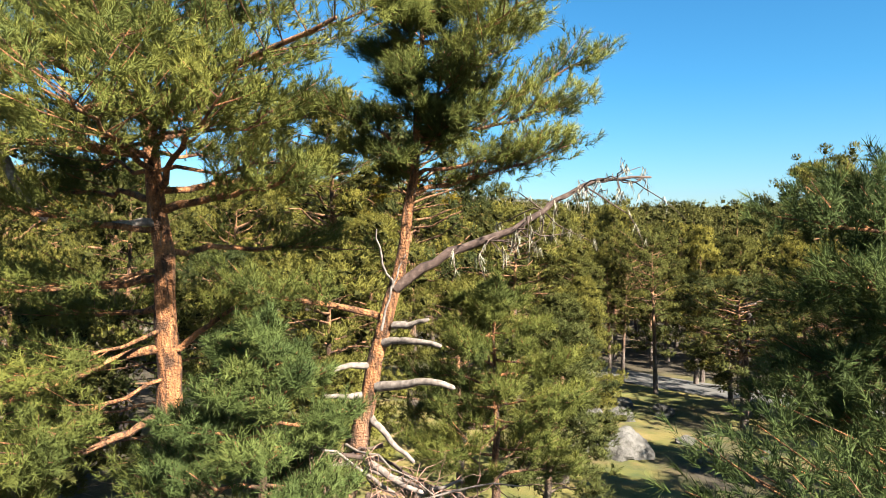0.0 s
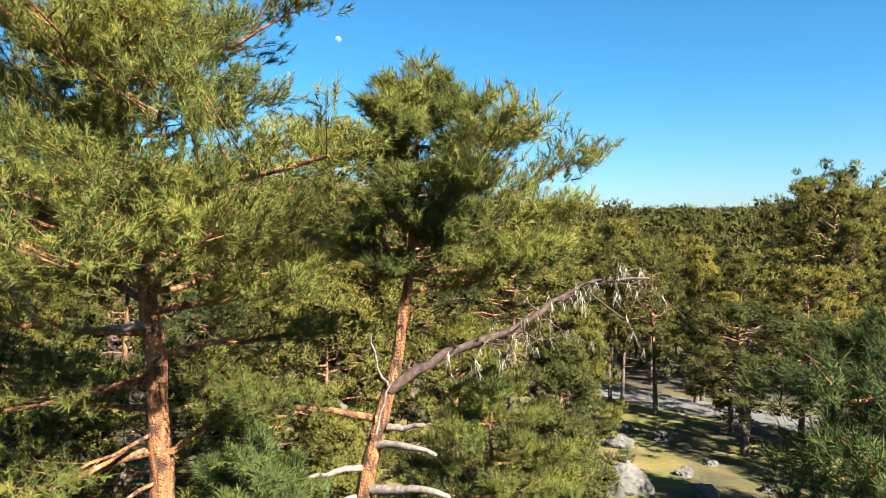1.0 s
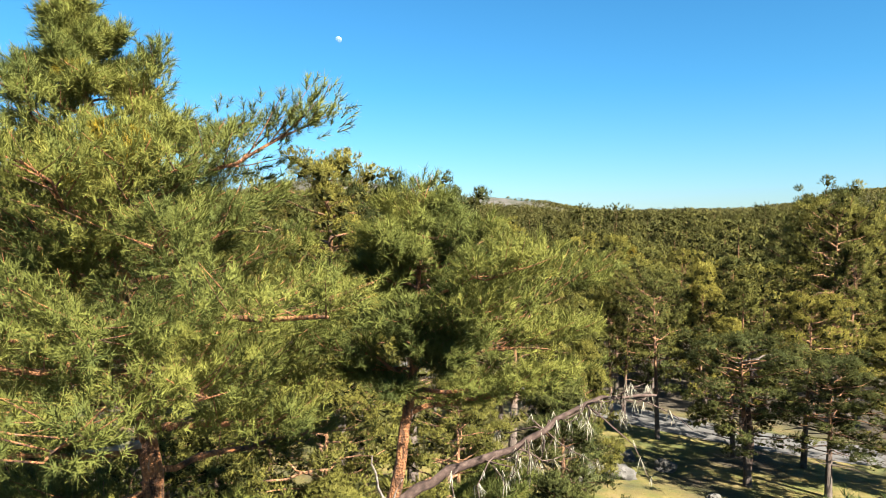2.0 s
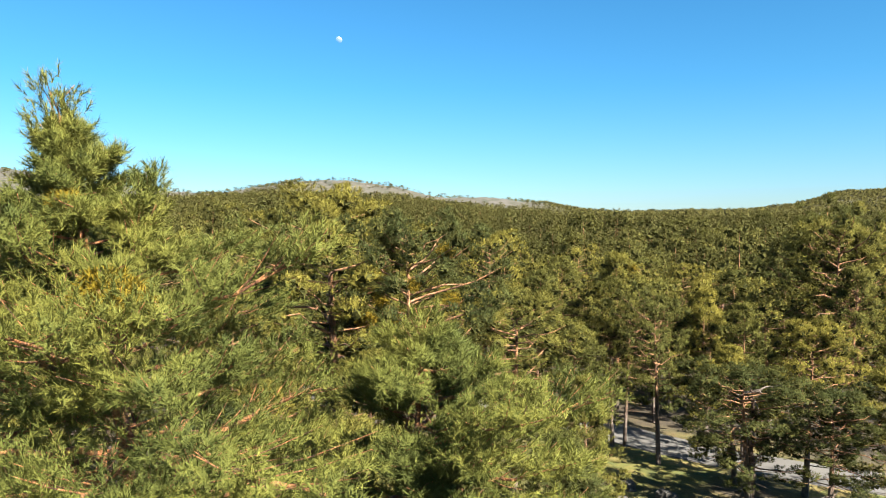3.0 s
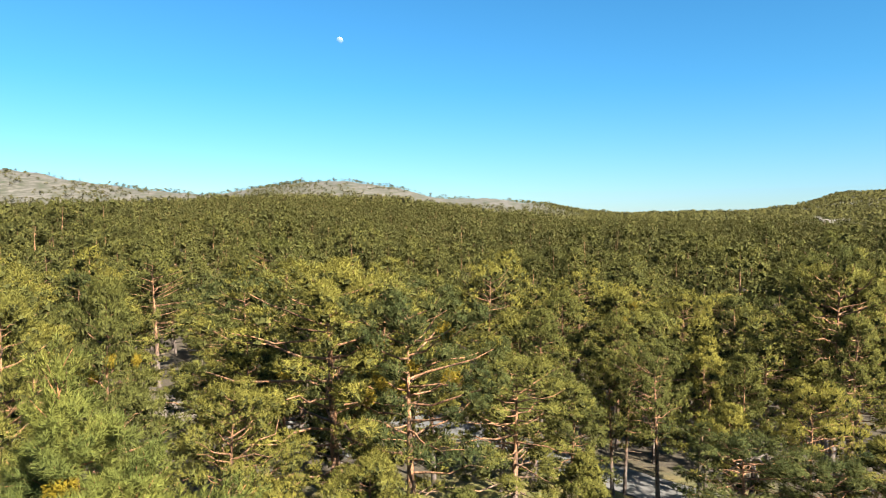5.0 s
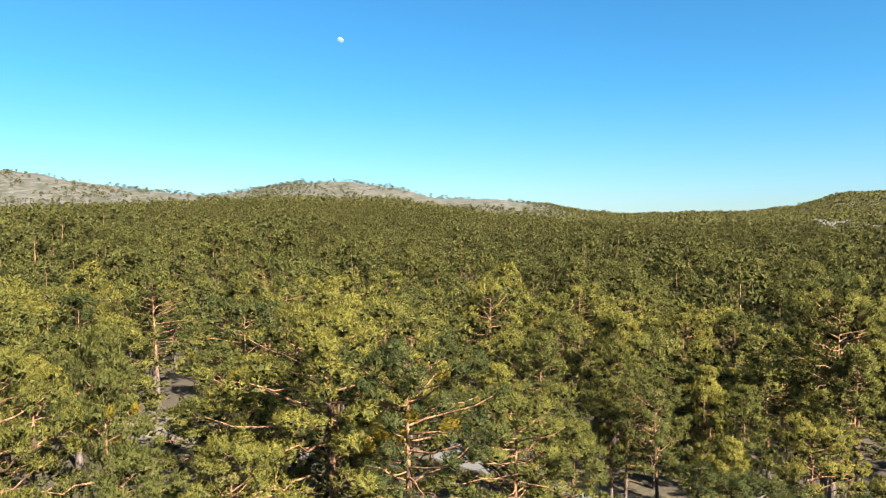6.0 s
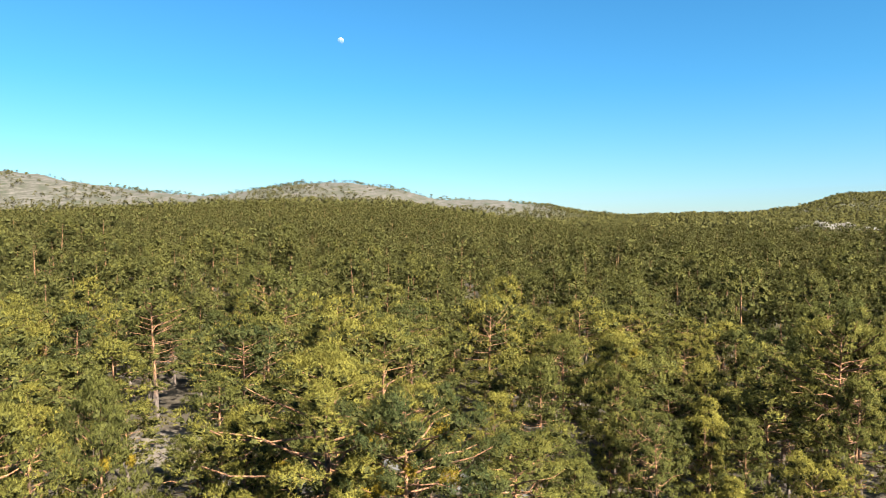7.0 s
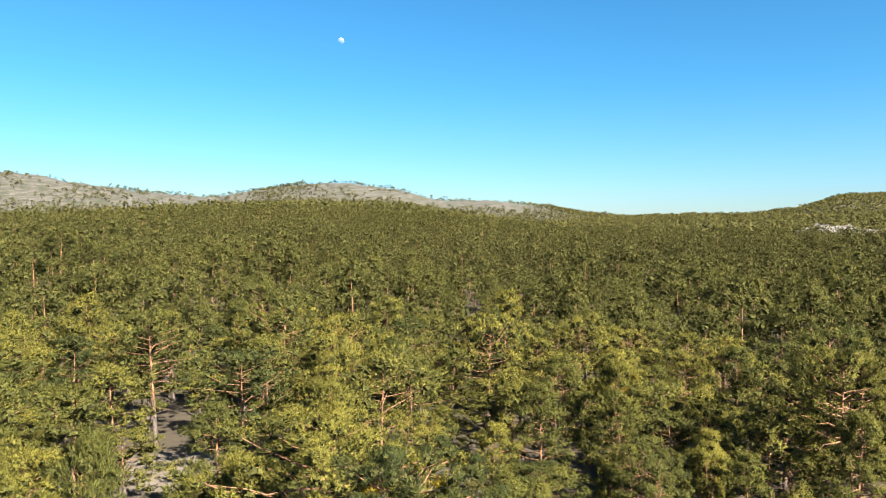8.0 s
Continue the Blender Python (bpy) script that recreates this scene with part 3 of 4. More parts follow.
# ---- the wood round the clearing ----
road_xy = road_line()[:, :2]


def open_ground(x, y):
    """Where no tree stands: the road, the clearing with the boulders, the sandy glade, the air round the first trees."""
    if np.min(np.hypot(road_xy[:, 0] - x, road_xy[:, 1] - y)) < 3.6:
        return True
    if 31 < y < 50 and abs(x + 0.385 * y) < 2.3:
        return True
    if 3.0 < x < 30 and 8 < y < 33 and y > 30 - 2.2 * x and x < 18 + 0.3 * y:
        return True
    if 430 < y < 515 and 0.50 < x / y < 0.78:
        return True
    if ((x + 20.3) / 4.2) ** 2 + ((y - 53) / 6.5) ** 2 < 1 or ((x + 38) / 6) ** 2 + ((y - 162) / 9) ** 2 < 1:
        return True
    return math.hypot(x, y) < 21 and y > -4


def scatter(seed, near, far, gap, half):
    """Jittered places at about the given gap, in the sector ahead."""
    g = np.random.default_rng(seed)
    rows = []
    y = near * 0.7
    while y < far:
        w = half * far + gap
        xs = np.arange(-w, w, gap)
        px = xs + g.uniform(-0.42, 0.42, len(xs)) * gap
        py = y + g.uniform(-0.42, 0.42, len(xs)) * gap
        d = np.hypot(px, py)
        keep = (d >= near) & (d < far) & (np.abs(px) < half * py + 6)
        rows.append(np.stack([px[keep], py[keep]], -1))
        y += gap
    return np.concatenate(rows)


rng = np.random.default_rng(11)
for x, y in scatter(3, 24, 88, 4.5, 0.70):
    if open_ground(x, y) or min(math.hypot(x - a, y - b) for a, b in TAKEN) < 3.2:
        continue
    kind = int(rng.choice(6, p=[0.17, 0.27, 0.2, 0.13, 0.13, 0.1]))
    d = math.hypot(x, y)
    s = rng.choice([0.62, 0.9, 1.25], p=[0.25, 0.45, 0.30]) * rng.uniform(0.88, 1.12)
    tallest = (11.0 if x > 0.1 * y else 14.6) + 0.018 * d - land_at(x, y)
    s = min(s, tallest / KINDS[kind][0] * rng.uniform(0.72, 1.0))
    wide = max(s, 0.75) ** 0.5 * rng.uniform(1.05, 1.35)
    stand_pine(x, y, kind, "mid" if d < 42 else "wood", (wide, wide, s), rng.uniform(0, 6.28), "pines of the wood")


def many(models, places, rng, sink=0.3):
    """Copies of small tree models joined into one pair of arrays."""
    vs, fs, ns, n = [], [], [], 0
    z = land(places[:, 0], places[:, 1])
    pick = rng.integers(0, len(models), len(places))
    for i, (v, f, *lean) in enumerate(models):
        own = np.where(pick == i)[0]
        a = rng.uniform(0, 6.283, len(own))
        s = rng.choice([0.68, 0.92, 1.22], len(own), p=[0.25, 0.48, 0.27]) * rng.uniform(0.9, 1.1, len(own))
        w = s ** 0.5 * rng.uniform(1.0, 1.3, len(own))
        c, t = np.cos(a) * w, np.sin(a) * w
        x = v[None, :, 0] * c[:, None] - v[None, :, 1] * t[:, None] + places[own, 0][:, None]
        y = v[None, :, 0] * t[:, None] + v[None, :, 1] * c[:, None] + places[own, 1][:, None]
        h = v[None, :, 2] * s[:, None] + z[own][:, None] - sink
        vs.append(np.stack([x, y, h], -1).reshape(-1, 3))
        fs.append((f[None] + (np.arange(len(own)) * len(v))[:, None, None]).reshape(-1, 3) + n)
        n += len(own) * len(v)
        for q in lean:
            c, t = np.cos(a)[:, None], np.sin(a)[:, None]
            ns.append(np.stack([q[None, :, 0] * c - q[None, :, 1] * t, q[None, :, 0] * t + q[None, :, 1] * c, np.repeat(q[None, :, 2], len(own), 0)], -1).reshape(-1, 3))
    out = np.concatenate(vs), np.concatenate(fs)
    return (*out, np.concatenate(ns)) if ns else out


def build_far_wood():
    g = np.random.default_rng(21)
    shapes = [(9.0, 2.8, 2.9, 2.2, 0.62), (8.5, 2.2, 2.6, 1.35, 0.75), (10.5, 4.2, 2.8, 3.0, 0.5), (7.0, 2.0, 2.6, 2.4, 0.55), (9.5, 3.6, 2.5, 1.6, 0.7)]

    def spread_out(name, label, models, places, material):
        tagged(new(name, mesh_of(name, *many(models, places, g), material)), label, "forest", kind="stuff")

    for name, label, detail, near, far, gap, stems in (("pine_grove", "dense green pines with orange trunks on the valley floor", "grove", 88, 150, 5.0, 0.8),
                                                      ("pine_stand", "green pines standing close on the rising ground", "stand", 150, 260, 5.2, 0.8),
                                                      ("pine_wood", "dense green pine wood covering the slopes", "far", 260, 470, 5.6, 0.3)):
        models, trunks, twigs = [], [], []
        for i, (h, low, reach, *shape) in enumerate(shapes):
            wood, leaves, dark = pine_parts(300 + i, h, low, reach, detail, *shape)
            models.append(leaves)
            trunks.append(wood)
            twigs.append(dark)
        places = np.array([p for p in scatter(5, near, far, gap, 0.68) if not open_ground(*p)])
        state = g.bit_generator.state
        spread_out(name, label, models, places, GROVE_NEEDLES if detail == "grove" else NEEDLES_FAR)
        g.bit_generator.state = state
        # the same dark shade clumps for the far crowns
        spread_out(name + "_crown_shade", "dark twigs put in as shade inside the crowns of the wood", twigs, places, SHADE_TWIGS)
        g.bit_generator.state = state
        spread_out(name + "_stems", "orange pine trunks showing through the wood", trunks, places, BARK_FAR)

    small = [hill_pine(340 + i, h * 0.85, low * 0.5, reach * 1.1, "hill", *shape) for i, (h, low, reach, *shape) in enumerate(shapes)]
    tiny = [hill_pine(360 + i, h * 0.65, low * 0.4, reach * 1.0, "ridge", *shape) for i, (h, low, reach, *shape) in enumerate(shapes)]

    def thinned(places):
        """Fewer trees towards the bare tops of the granite hills."""
        u, y = places[:, 0] / places[:, 1], places[:, 1]
        keep = np.ones(len(places), bool)
        patch = np.array([noise.noise((a * 0.006, b * 0.006, 7.0)) for a, b in places])
        for dist, _, bald, table in RIDGES:
            if bald:
                bare = smooth(0.70, 0.78, y / dist) * smooth(0.03, 0.045, lerp_table(u, table))
                if dist > 1500:  # its near flank is wooded
                    bare = bare * smooth(0.74, 0.84, y / dist) * (0.35 + 0.75 * smooth(-0.24, -0.16, u))
                keep &= g.random(len(places)) > bare * np.clip(0.76 + 0.9 * patch, 0.35, 0.96)
        return places[keep]

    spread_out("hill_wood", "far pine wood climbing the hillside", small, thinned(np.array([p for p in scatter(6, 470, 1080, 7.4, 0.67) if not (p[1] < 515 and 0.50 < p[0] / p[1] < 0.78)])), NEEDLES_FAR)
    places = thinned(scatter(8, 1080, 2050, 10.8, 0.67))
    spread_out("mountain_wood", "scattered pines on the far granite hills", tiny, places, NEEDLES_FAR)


build_far_wood()


# ---- the first trees ----
def close_pine(at, stem, thick, outline, limbs, seed, label, needles_of, own=(), bald=(), density=1.0):
    """A pine near the camera. stem, own (living limbs) and bald (dead ones) are lines in the world: points, then a thickness."""
    g = np.random.default_rng(seed)
    fans, tufts, blades, length, width, spread, shoot, sides = CLOSE
    foot = np.array([at[0], at[1], land_at(*at) - 0.1])
    tree = thing("pine_tree", foot, label, "tree", "first pines")
    line = bend([foot, *stem], 26, g, 0.012) - foot
    r = thick * (1 - 0.95 * np.linspace(0, 1, len(line)) ** 1.15)
    part("trunk", mesh_of("trunk", *tube(line, r, sides, 0.07, g), BARK, True), tree, "orange flaking bark, grey and plated below")
    lines = crown_lines(g, line, outline[0][0] - foot[2], line[-1, 2], [(z - foot[2], r) for z, r in outline], limbs)
    lines += [bend(np.asarray(p) - foot, 9, g, 0.02) for p, _ in own]
    lines.append(bend([line[-4], line[-1], line[-1] + (line[-1] - line[-3]) * 0.15], 6))
    widths = [None] * limbs + [w for _, w in own] + [None]
    leaves, wood = [], []
    for k, (l, w) in enumerate(zip(lines, widths)):
        long = np.linalg.norm(l[-1] - l[0])
        r0 = 0.8 * w if w else 0.010 + 0.009 * long
        twigs, p, d = spray(g, l, fans + (2 if w else 0), max(2, round(tufts * density * min(1.3, 0.55 + 0.4 * long))), 0.40, 0.3 if not w else 0.32)
        limb = [tube(l, np.linspace(r0, r0 * 0.25, len(l)), 6, 0.06, g)] + [tube(t, (0.008, 0.006, 0.003), 3) for t in twigs]
        part("branch", mesh_of("branch", *gather(limb), BARK, True), tree)
        leaves.append(needles(g, p, d, length, blades, spread, width, shoot))
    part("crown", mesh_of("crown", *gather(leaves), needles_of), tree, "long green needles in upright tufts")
    for p, w in bald:
        l = bend(np.asarray(p) - foot, 8, g, 0.010)
        part("dead_branch", mesh_of("dead_branch", *tube(l, np.linspace(w * 1.35, w * 0.6, len(l)), 7, 0.10, g), DEAD_WOOD, True), tree, "bare grey weathered dead branch")
    return tree, foot


def mistletoe(tree, foot, spots, seed):
    g = np.random.default_rng(seed)
    for x, y, z, r in spots:
        c = np.array([x, y, z]) - foot
        part("mistletoe", mesh_of("mistletoe", *ball_tufts(g, c, r, int(260 * r / 0.25), 12, 0.07, 0.012), MISTLETOE), tree, "yellow mistletoe clump")


great, foot = close_pine((-2.7, 6.9), [(-2.74, 6.9, 8.8), (-2.80, 6.9, 10.1), (-2.83, 6.88, 11.24), (-2.95, 6.85, 12.3), (-3.18, 6.85, 13.6), (-3.42, 6.9, 14.7), (-3.64, 6.95, 15.62)],
    0.18, [(11.7, 2.1), (12.5, 2.4), (13.3, 1.9), (14.0, 1.2), (14.4, 0.65), (14.9, 0.42), (15.62, 0.15)], 62, 501, "great Scots pine with orange flaking bark and yellow mistletoe", NEEDLES_BRIGHT, density=1.15,
    own=[
        ([(-2.88, 6.85, 11.95), (-3.75, 6.6, 12.04), (-4.5, 6.3, 12.02), (-5.1, 6.1, 12.2)], 0.06),
        ([(-2.82, 6.88, 11.40), (-2.5, 6.8, 11.52), (-2.1, 6.6, 11.47), (-1.3, 6.2, 11.7)], 0.06),
        ([(-2.92, 6.85, 12.2), (-2.57, 6.6, 12.45), (-1.7, 5.8, 12.6), (-0.75, 5.0, 12.75)], 0.07),
        ([(-2.82, 6.9, 10.0), (-3.64, 6.6, 9.8), (-4.4, 6.2, 9.4), (-4.9, 6.0, 9.3)], 0.07),
        ([(-2.80, 6.9, 9.35), (-3.3, 6.5, 9.1), (-3.9, 5.9, 9.0)], 0.06),
        ([(-2.78, 6.9, 9.95), (-2.3, 6.8, 10.25), (-2.0, 6.7, 10.45), (-1.6, 6.5, 10.5)], 0.05),
        ([(-2.84, 6.9, 11.2), (-3.3, 6.6, 11.25), (-4.2, 5.8, 11.5)], 0.05),
        ([(-2.95, 6.85, 12.4), (-3.5, 6.0, 12.7), (-3.9, 5.0, 12.9)], 0.06),
        ([(-2.85, 6.88, 11.6), (-2.2, 5.8, 11.95), (-1.6, 5.0, 12.2)], 0.05),
        ([(-2.9, 6.86, 11.9), (-2.4, 6.0, 12.3), (-2.2, 5.2, 12.5)], 0.04),
        ([(-3.1, 6.85, 13.5), (-2.3, 6.6, 13.8), (-1.6, 6.5, 14.05), (-1.15, 6.4, 14.3)], 0.04),
        ([(-3.15, 6.9, 14.0), (-2.85, 6.8, 14.4), (-2.75, 6.8, 15.0)], 0.03),
        ([(-3.0, 6.85, 13.0), (-2.4, 6.0, 13.2), (-2.0, 5.2, 13.35)], 0.04),
        ([(-3.0, 6.85, 13.1), (-3.8, 6.4, 13.4), (-4.6, 6.2, 13.6)], 0.04),
        ([(-2.85, 6.9, 11.6), (-2.0, 7.8, 11.8), (-1.2, 8.6, 11.9)], 0.05), ([(-2.85, 6.9, 11.0), (-2.1, 7.6, 11.0), (-1.3, 8.3, 11.0)], 0.05),
        ([(-2.8, 6.9, 10.7), (-3.5, 6.9, 10.65), (-4.6, 6.7, 10.6)], 0.06), ([(-2.8, 6.9, 10.4), (-3.4, 7.5, 10.3), (-4.6, 8.0, 10.2)], 0.06),
        ([(-2.85, 6.9, 11.5), (-3.6, 7.6, 11.6), (-4.8, 8.3, 11.7)], 0.05), ([(-2.9, 6.9, 12.1), (-2.2, 7.7, 12.5), (-1.4, 8.4, 12.7)], 0.05),
        ([(-2.9, 6.85, 11.8), (-2.7, 5.6, 11.95), (-2.45, 4.6, 11.98), (-2.25, 4.1, 12.0)], 0.04),
        ([(-2.8, 6.9, 10.2), (-3.3, 6.2, 10.0), (-3.8, 5.4, 9.9)], 0.03), ([(-2.78, 6.9, 9.7), (-3.4, 6.0, 9.45), (-3.3, 5.2, 9.35)], 0.03),
        ([(-2.82, 6.9, 10.8), (-3.5, 6.2, 10.65), (-4.2, 5.4, 10.7)], 0.03), ([(-2.75, 6.9, 9.2), (-2.55, 6.2, 9.0), (-2.4, 5.6, 9.05)], 0.03),
        ([(-3.0, 6.85, 12.9), (-2.95, 6.3, 13.1), (-2.9, 5.8, 13.2)], 0.03), ([(-3.1, 6.85, 13.5), (-3.2, 6.3, 13.7), (-3.3, 5.8, 13.8)], 0.03),
        ([(-3.12, 6.85, 13.9), (-2.9, 6.4, 14.1), (-2.8, 6.1, 14.2)], 0.03), ([(-2.98, 6.85, 12.6), (-3.2, 6.3, 12.9), (-3.4, 5.9, 13.1)], 0.03),
    ],
    bald=[([(-2.83, 6.85, 11.25), (-3.1, 6.7, 11.27), (-3.4, 6.6, 11.25)], 0.035), ([(-4.9, 7.2, 12.4), (-4.55, 7.2, 11.8), (-4.3, 7.2, 11.4), (-4.2, 7.2, 11.3)], 0.06)])
mistletoe(great, foot, [(-2.72, 5.95, 13.98, 0.27), (-2.45, 5.85, 13.95, 0.2), (-2.95, 6.0, 13.85, 0.18), (-3.4, 6.6, 14.8, 0.14)], 5)

leaning, foot = close_pine((-1.35, 6.95), [(-1.0, 6.95, 8.47), (-0.69, 6.95, 9.85), (-0.49, 6.95, 10.66), (-0.34, 6.93, 11.47), (-0.25, 6.85, 12.05), (-0.22, 6.65, 12.97), (-0.16, 6.6, 13.6)],
    0.15, [(11.7, 0.6), (12.3, 0.8), (12.8, 0.65), (13.2, 0.38), (13.5, 0.28), (13.7, 0.12)], 32, 502, "leaning Scots pine with a dead limb and dry branch stubs", NEEDLES_BRIGHT, density=1.05,
    own=[
        ([(-0.25, 6.8, 12.45), (0.27, 6.85, 12.45), (0.84, 6.9, 12.6), (1.47, 6.95, 12.92)], 0.035),
        ([(-0.31, 6.9, 11.56), (0.09, 6.9, 11.66), (0.55, 6.7, 11.75), (1.13, 6.5, 12.0)], 0.04),
        ([(-0.54, 6.95, 10.26), (-0.75, 6.85, 10.37), (-1.4, 6.6, 10.55), (-2.0, 6.4, 10.6)], 0.055),
        ([(-0.3, 6.9, 11.9), (-0.7, 6.6, 12.2), (-1.1, 6.3, 12.3)], 0.03),
        ([(-0.24, 6.85, 12.3), (0.0, 6.3, 12.5), (0.4, 5.8, 12.7)], 0.03),
        ([(-0.25, 6.8, 12.2), (0.4, 6.7, 12.2), (0.95, 6.6, 12.3), (1.25, 6.6, 12.4)], 0.03),
        ([(-0.28, 6.9, 11.75), (0.3, 6.6, 11.85), (0.9, 6.4, 11.95)], 0.03), ([(-0.2, 6.6, 13.0), (0.3, 6.5, 13.05), (0.8, 6.4, 13.1)], 0.025),
        ([(-0.2, 6.6, 13.3), (0.1, 6.4, 13.3), (0.4, 6.3, 13.35)], 0.02), ([(-0.22, 6.7, 12.7), (0.2, 6.1, 12.9), (0.6, 5.6, 13.0)], 0.025),
        ([(-0.2, 6.6, 13.2), (-0.4, 6.3, 13.25), (-0.55, 6.1, 13.3)], 0.02),
    ],
    bald=[
        ([(-0.5, 6.9, 10.23), (-0.3, 6.8, 10.27), (-0.15, 6.7, 10.31)], 0.03), ([(-0.6, 6.9, 10.05), (-0.3, 6.7, 10.13), (-0.03, 6.5, 10.08)], 0.035),
        ([(-0.68, 6.9, 9.6), (-0.35, 6.7, 9.7), (-0.05, 6.5, 9.76), (0.1, 6.5, 9.7)], 0.04), ([(-0.70, 6.95, 9.80), (-1.0, 6.8, 9.83), (-1.25, 6.7, 9.79)], 0.03),
        ([(-0.78, 6.95, 9.5), (-1.0, 6.8, 9.53), (-1.18, 6.7, 9.57)], 0.03), ([(-0.75, 6.95, 9.3), (-0.5, 6.7, 9.1), (-0.3, 6.6, 8.95)], 0.03),
        ([(-0.9, 6.95, 8.9), (-0.6, 6.6, 8.85), (-0.2, 6.4, 8.7)], 0.035), ([(-0.9, 6.95, 8.8), (-1.2, 6.7, 8.85), (-1.45, 6.5, 8.7)], 0.03),
        ([(-0.50, 6.9, 10.6), (-0.62, 6.8, 10.9), (-0.66, 6.7, 11.2)], 0.012), ([(-0.62, 6.8, 10.2), (-0.52, 6.75, 10.6), (-0.38, 6.75, 10.95)], 0.012),
    ])


def dead_limb(tree, foot):
    """The long dead limb with its hanging twigs and lichen."""
    g = np.random.default_rng(88)
    line = bend(np.array([(-0.49, 6.93, 10.6), (-0.14, 6.93, 10.86), (0.67, 6.92, 11.2), (1.02, 6.9, 11.36), (1.36, 6.9, 11.65), (1.75, 6.9, 11.74), (2.08, 6.9, 11.75)]) - foot, 18, g, 0.015)
    limb = part("dead_limb", mesh_of("dead_limb", *tube(line, np.linspace(0.055, 0.012, len(line)), 7, 0.12, g), DEAD_BARK, True), tree, "long dead limb with red-brown bark")
    twigs, hair = [], []
    for i in range(30):
        f = g.uniform(0.3, 1.0)
        p = line[int(f * (len(line) - 1))]
        out = np.array([g.normal(0.2, 0.5), g.normal(-0.1, 0.4), g.uniform(-0.6, 0.35)])
        mid = p + out * 0.4
        end = mid + np.array([g.normal(0.05, 0.2), g.normal(0, 0.15), g.uniform(-0.38, 0.12)])
        l = bend([p, mid, end], 6, g, 0.015)
        twigs.append(tube(l, np.linspace(0.009, 0.003, 6), 4))
        at = l[g.integers(2, 6, 5)] + g.normal(0, 0.02, (5, 3))
        hair.append(needles(g, at, np.tile([[0.0, 0, -1.0]], (5, 1)), 0.13, 5, 0.35, 0.008, 0.03))
    part("twig", mesh_of("twig", *gather(twigs), DEAD_BARK), limb, "thin grey hanging twigs")
    tagged(part("lichen", mesh_of("lichen", *gather(hair), LICHEN), limb, "grey-green beard lichen"), kind="stuff")


dead_limb(leaning, foot)


def tangle(tree, foot):
    """Broken dead boughs and dry twigs low on the stem."""
    g = np.random.default_rng(91)
    for k in range(22):
        root = np.array([g.uniform(-1.0, -0.4), g.uniform(6.6, 7.0), g.uniform(7.9, 9.1)])
        out = unit(np.array([g.normal(0.6, 0.8), g.normal(-0.4, 0.5), g.normal(0.0, 0.3)])) * g.uniform(0.5, 1.7)
        l = bend(np.array([root, root + out * 0.5 + np.array([0, 0, 0.06]), root + out]) - foot, 8, g, 0.02)
        r = g.uniform(0.012, 0.035)
        bough = part("dead_bough", mesh_of("dead_bough", *tube(l, np.linspace(r, r * 0.35, 8), 6, 0.1, g), DEAD_WOOD if k % 3 else DEAD_BARK, True), tree, "broken dry bough")
        twigs = []
        for _ in range(16):
            p = l[g.integers(2, 8)]
            d = unit(g.normal(0, 1, 3) + out * 0.5 - np.array([0, 0, 0.3])) * g.uniform(0.15, 0.5)
            twigs.append(tube(bend([p, p + d * 0.6, p + d + np.array([0, 0, -0.06])], 5, g, 0.012), np.linspace(0.006, 0.002, 5), 3))
        part("twig", mesh_of("twig", *gather(twigs), BRUSH), bough)


tangle(leaning, foot)

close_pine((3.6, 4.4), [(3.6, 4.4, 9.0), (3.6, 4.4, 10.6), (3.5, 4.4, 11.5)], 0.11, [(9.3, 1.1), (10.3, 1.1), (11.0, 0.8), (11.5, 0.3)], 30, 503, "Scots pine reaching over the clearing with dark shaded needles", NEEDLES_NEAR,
    own=[([(3.55, 4.4, 11.0), (2.9, 4.3, 11.2), (2.5, 4.15, 11.2), (2.2, 4.05, 11.25)], 0.03), ([(3.6, 4.4, 10.7), (2.9, 4.0, 10.8), (2.5, 3.8, 10.85), (2.3, 3.8, 10.9)], 0.03),
         ([(3.58, 4.4, 10.9), (3.0, 4.3, 10.95), (2.6, 4.3, 10.8), (2.3, 4.3, 10.75)], 0.025), ([(3.6, 4.4, 10.5), (2.9, 4.4, 10.4), (2.5, 4.3, 10.3), (2.25, 4.3, 10.25)], 0.025),
         ([(3.58, 4.4, 11.1), (3.1, 4.5, 11.4), (2.7, 4.5, 11.5)], 0.025), ([(3.6, 4.4, 10.2), (3.0, 4.9, 10.0), (2.5, 5.2, 9.9)], 0.025),
         ([(3.6, 4.4, 9.9), (2.8, 3.3, 9.8), (2.1, 2.9, 9.9), (1.7, 2.8, 9.95)], 0.03), ([(3.6, 4.4, 10.0), (2.8, 3.6, 9.8), (2.0, 3.3, 9.8), (1.5, 3.1, 9.85)], 0.03)])
close_pine((0.62, 8.0), [(0.62, 8.0, 8.5), (0.6, 8.0, 10.5)], 0.09, [(8.2, 0.9), (8.8, 1.15), (9.6, 0.8), (10.5, 0.15)], 34, 504, "young bright green Scots pine behind the leaning pine", NEEDLES_BRIGHT)
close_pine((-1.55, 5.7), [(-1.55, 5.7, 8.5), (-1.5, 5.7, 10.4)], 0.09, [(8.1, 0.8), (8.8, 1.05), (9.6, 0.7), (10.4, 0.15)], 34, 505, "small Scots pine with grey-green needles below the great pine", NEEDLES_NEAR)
close_pine((-3.9, 5.4), [(-3.9, 5.4, 8.0), (-3.85, 5.4, 9.4)], 0.09, [(7.4, 1.0), (8.2, 1.2), (8.9, 0.8), (9.4, 0.2)], 32, 506, "small Scots pine with green needles below the great pine", NEEDLES_BRIGHT)


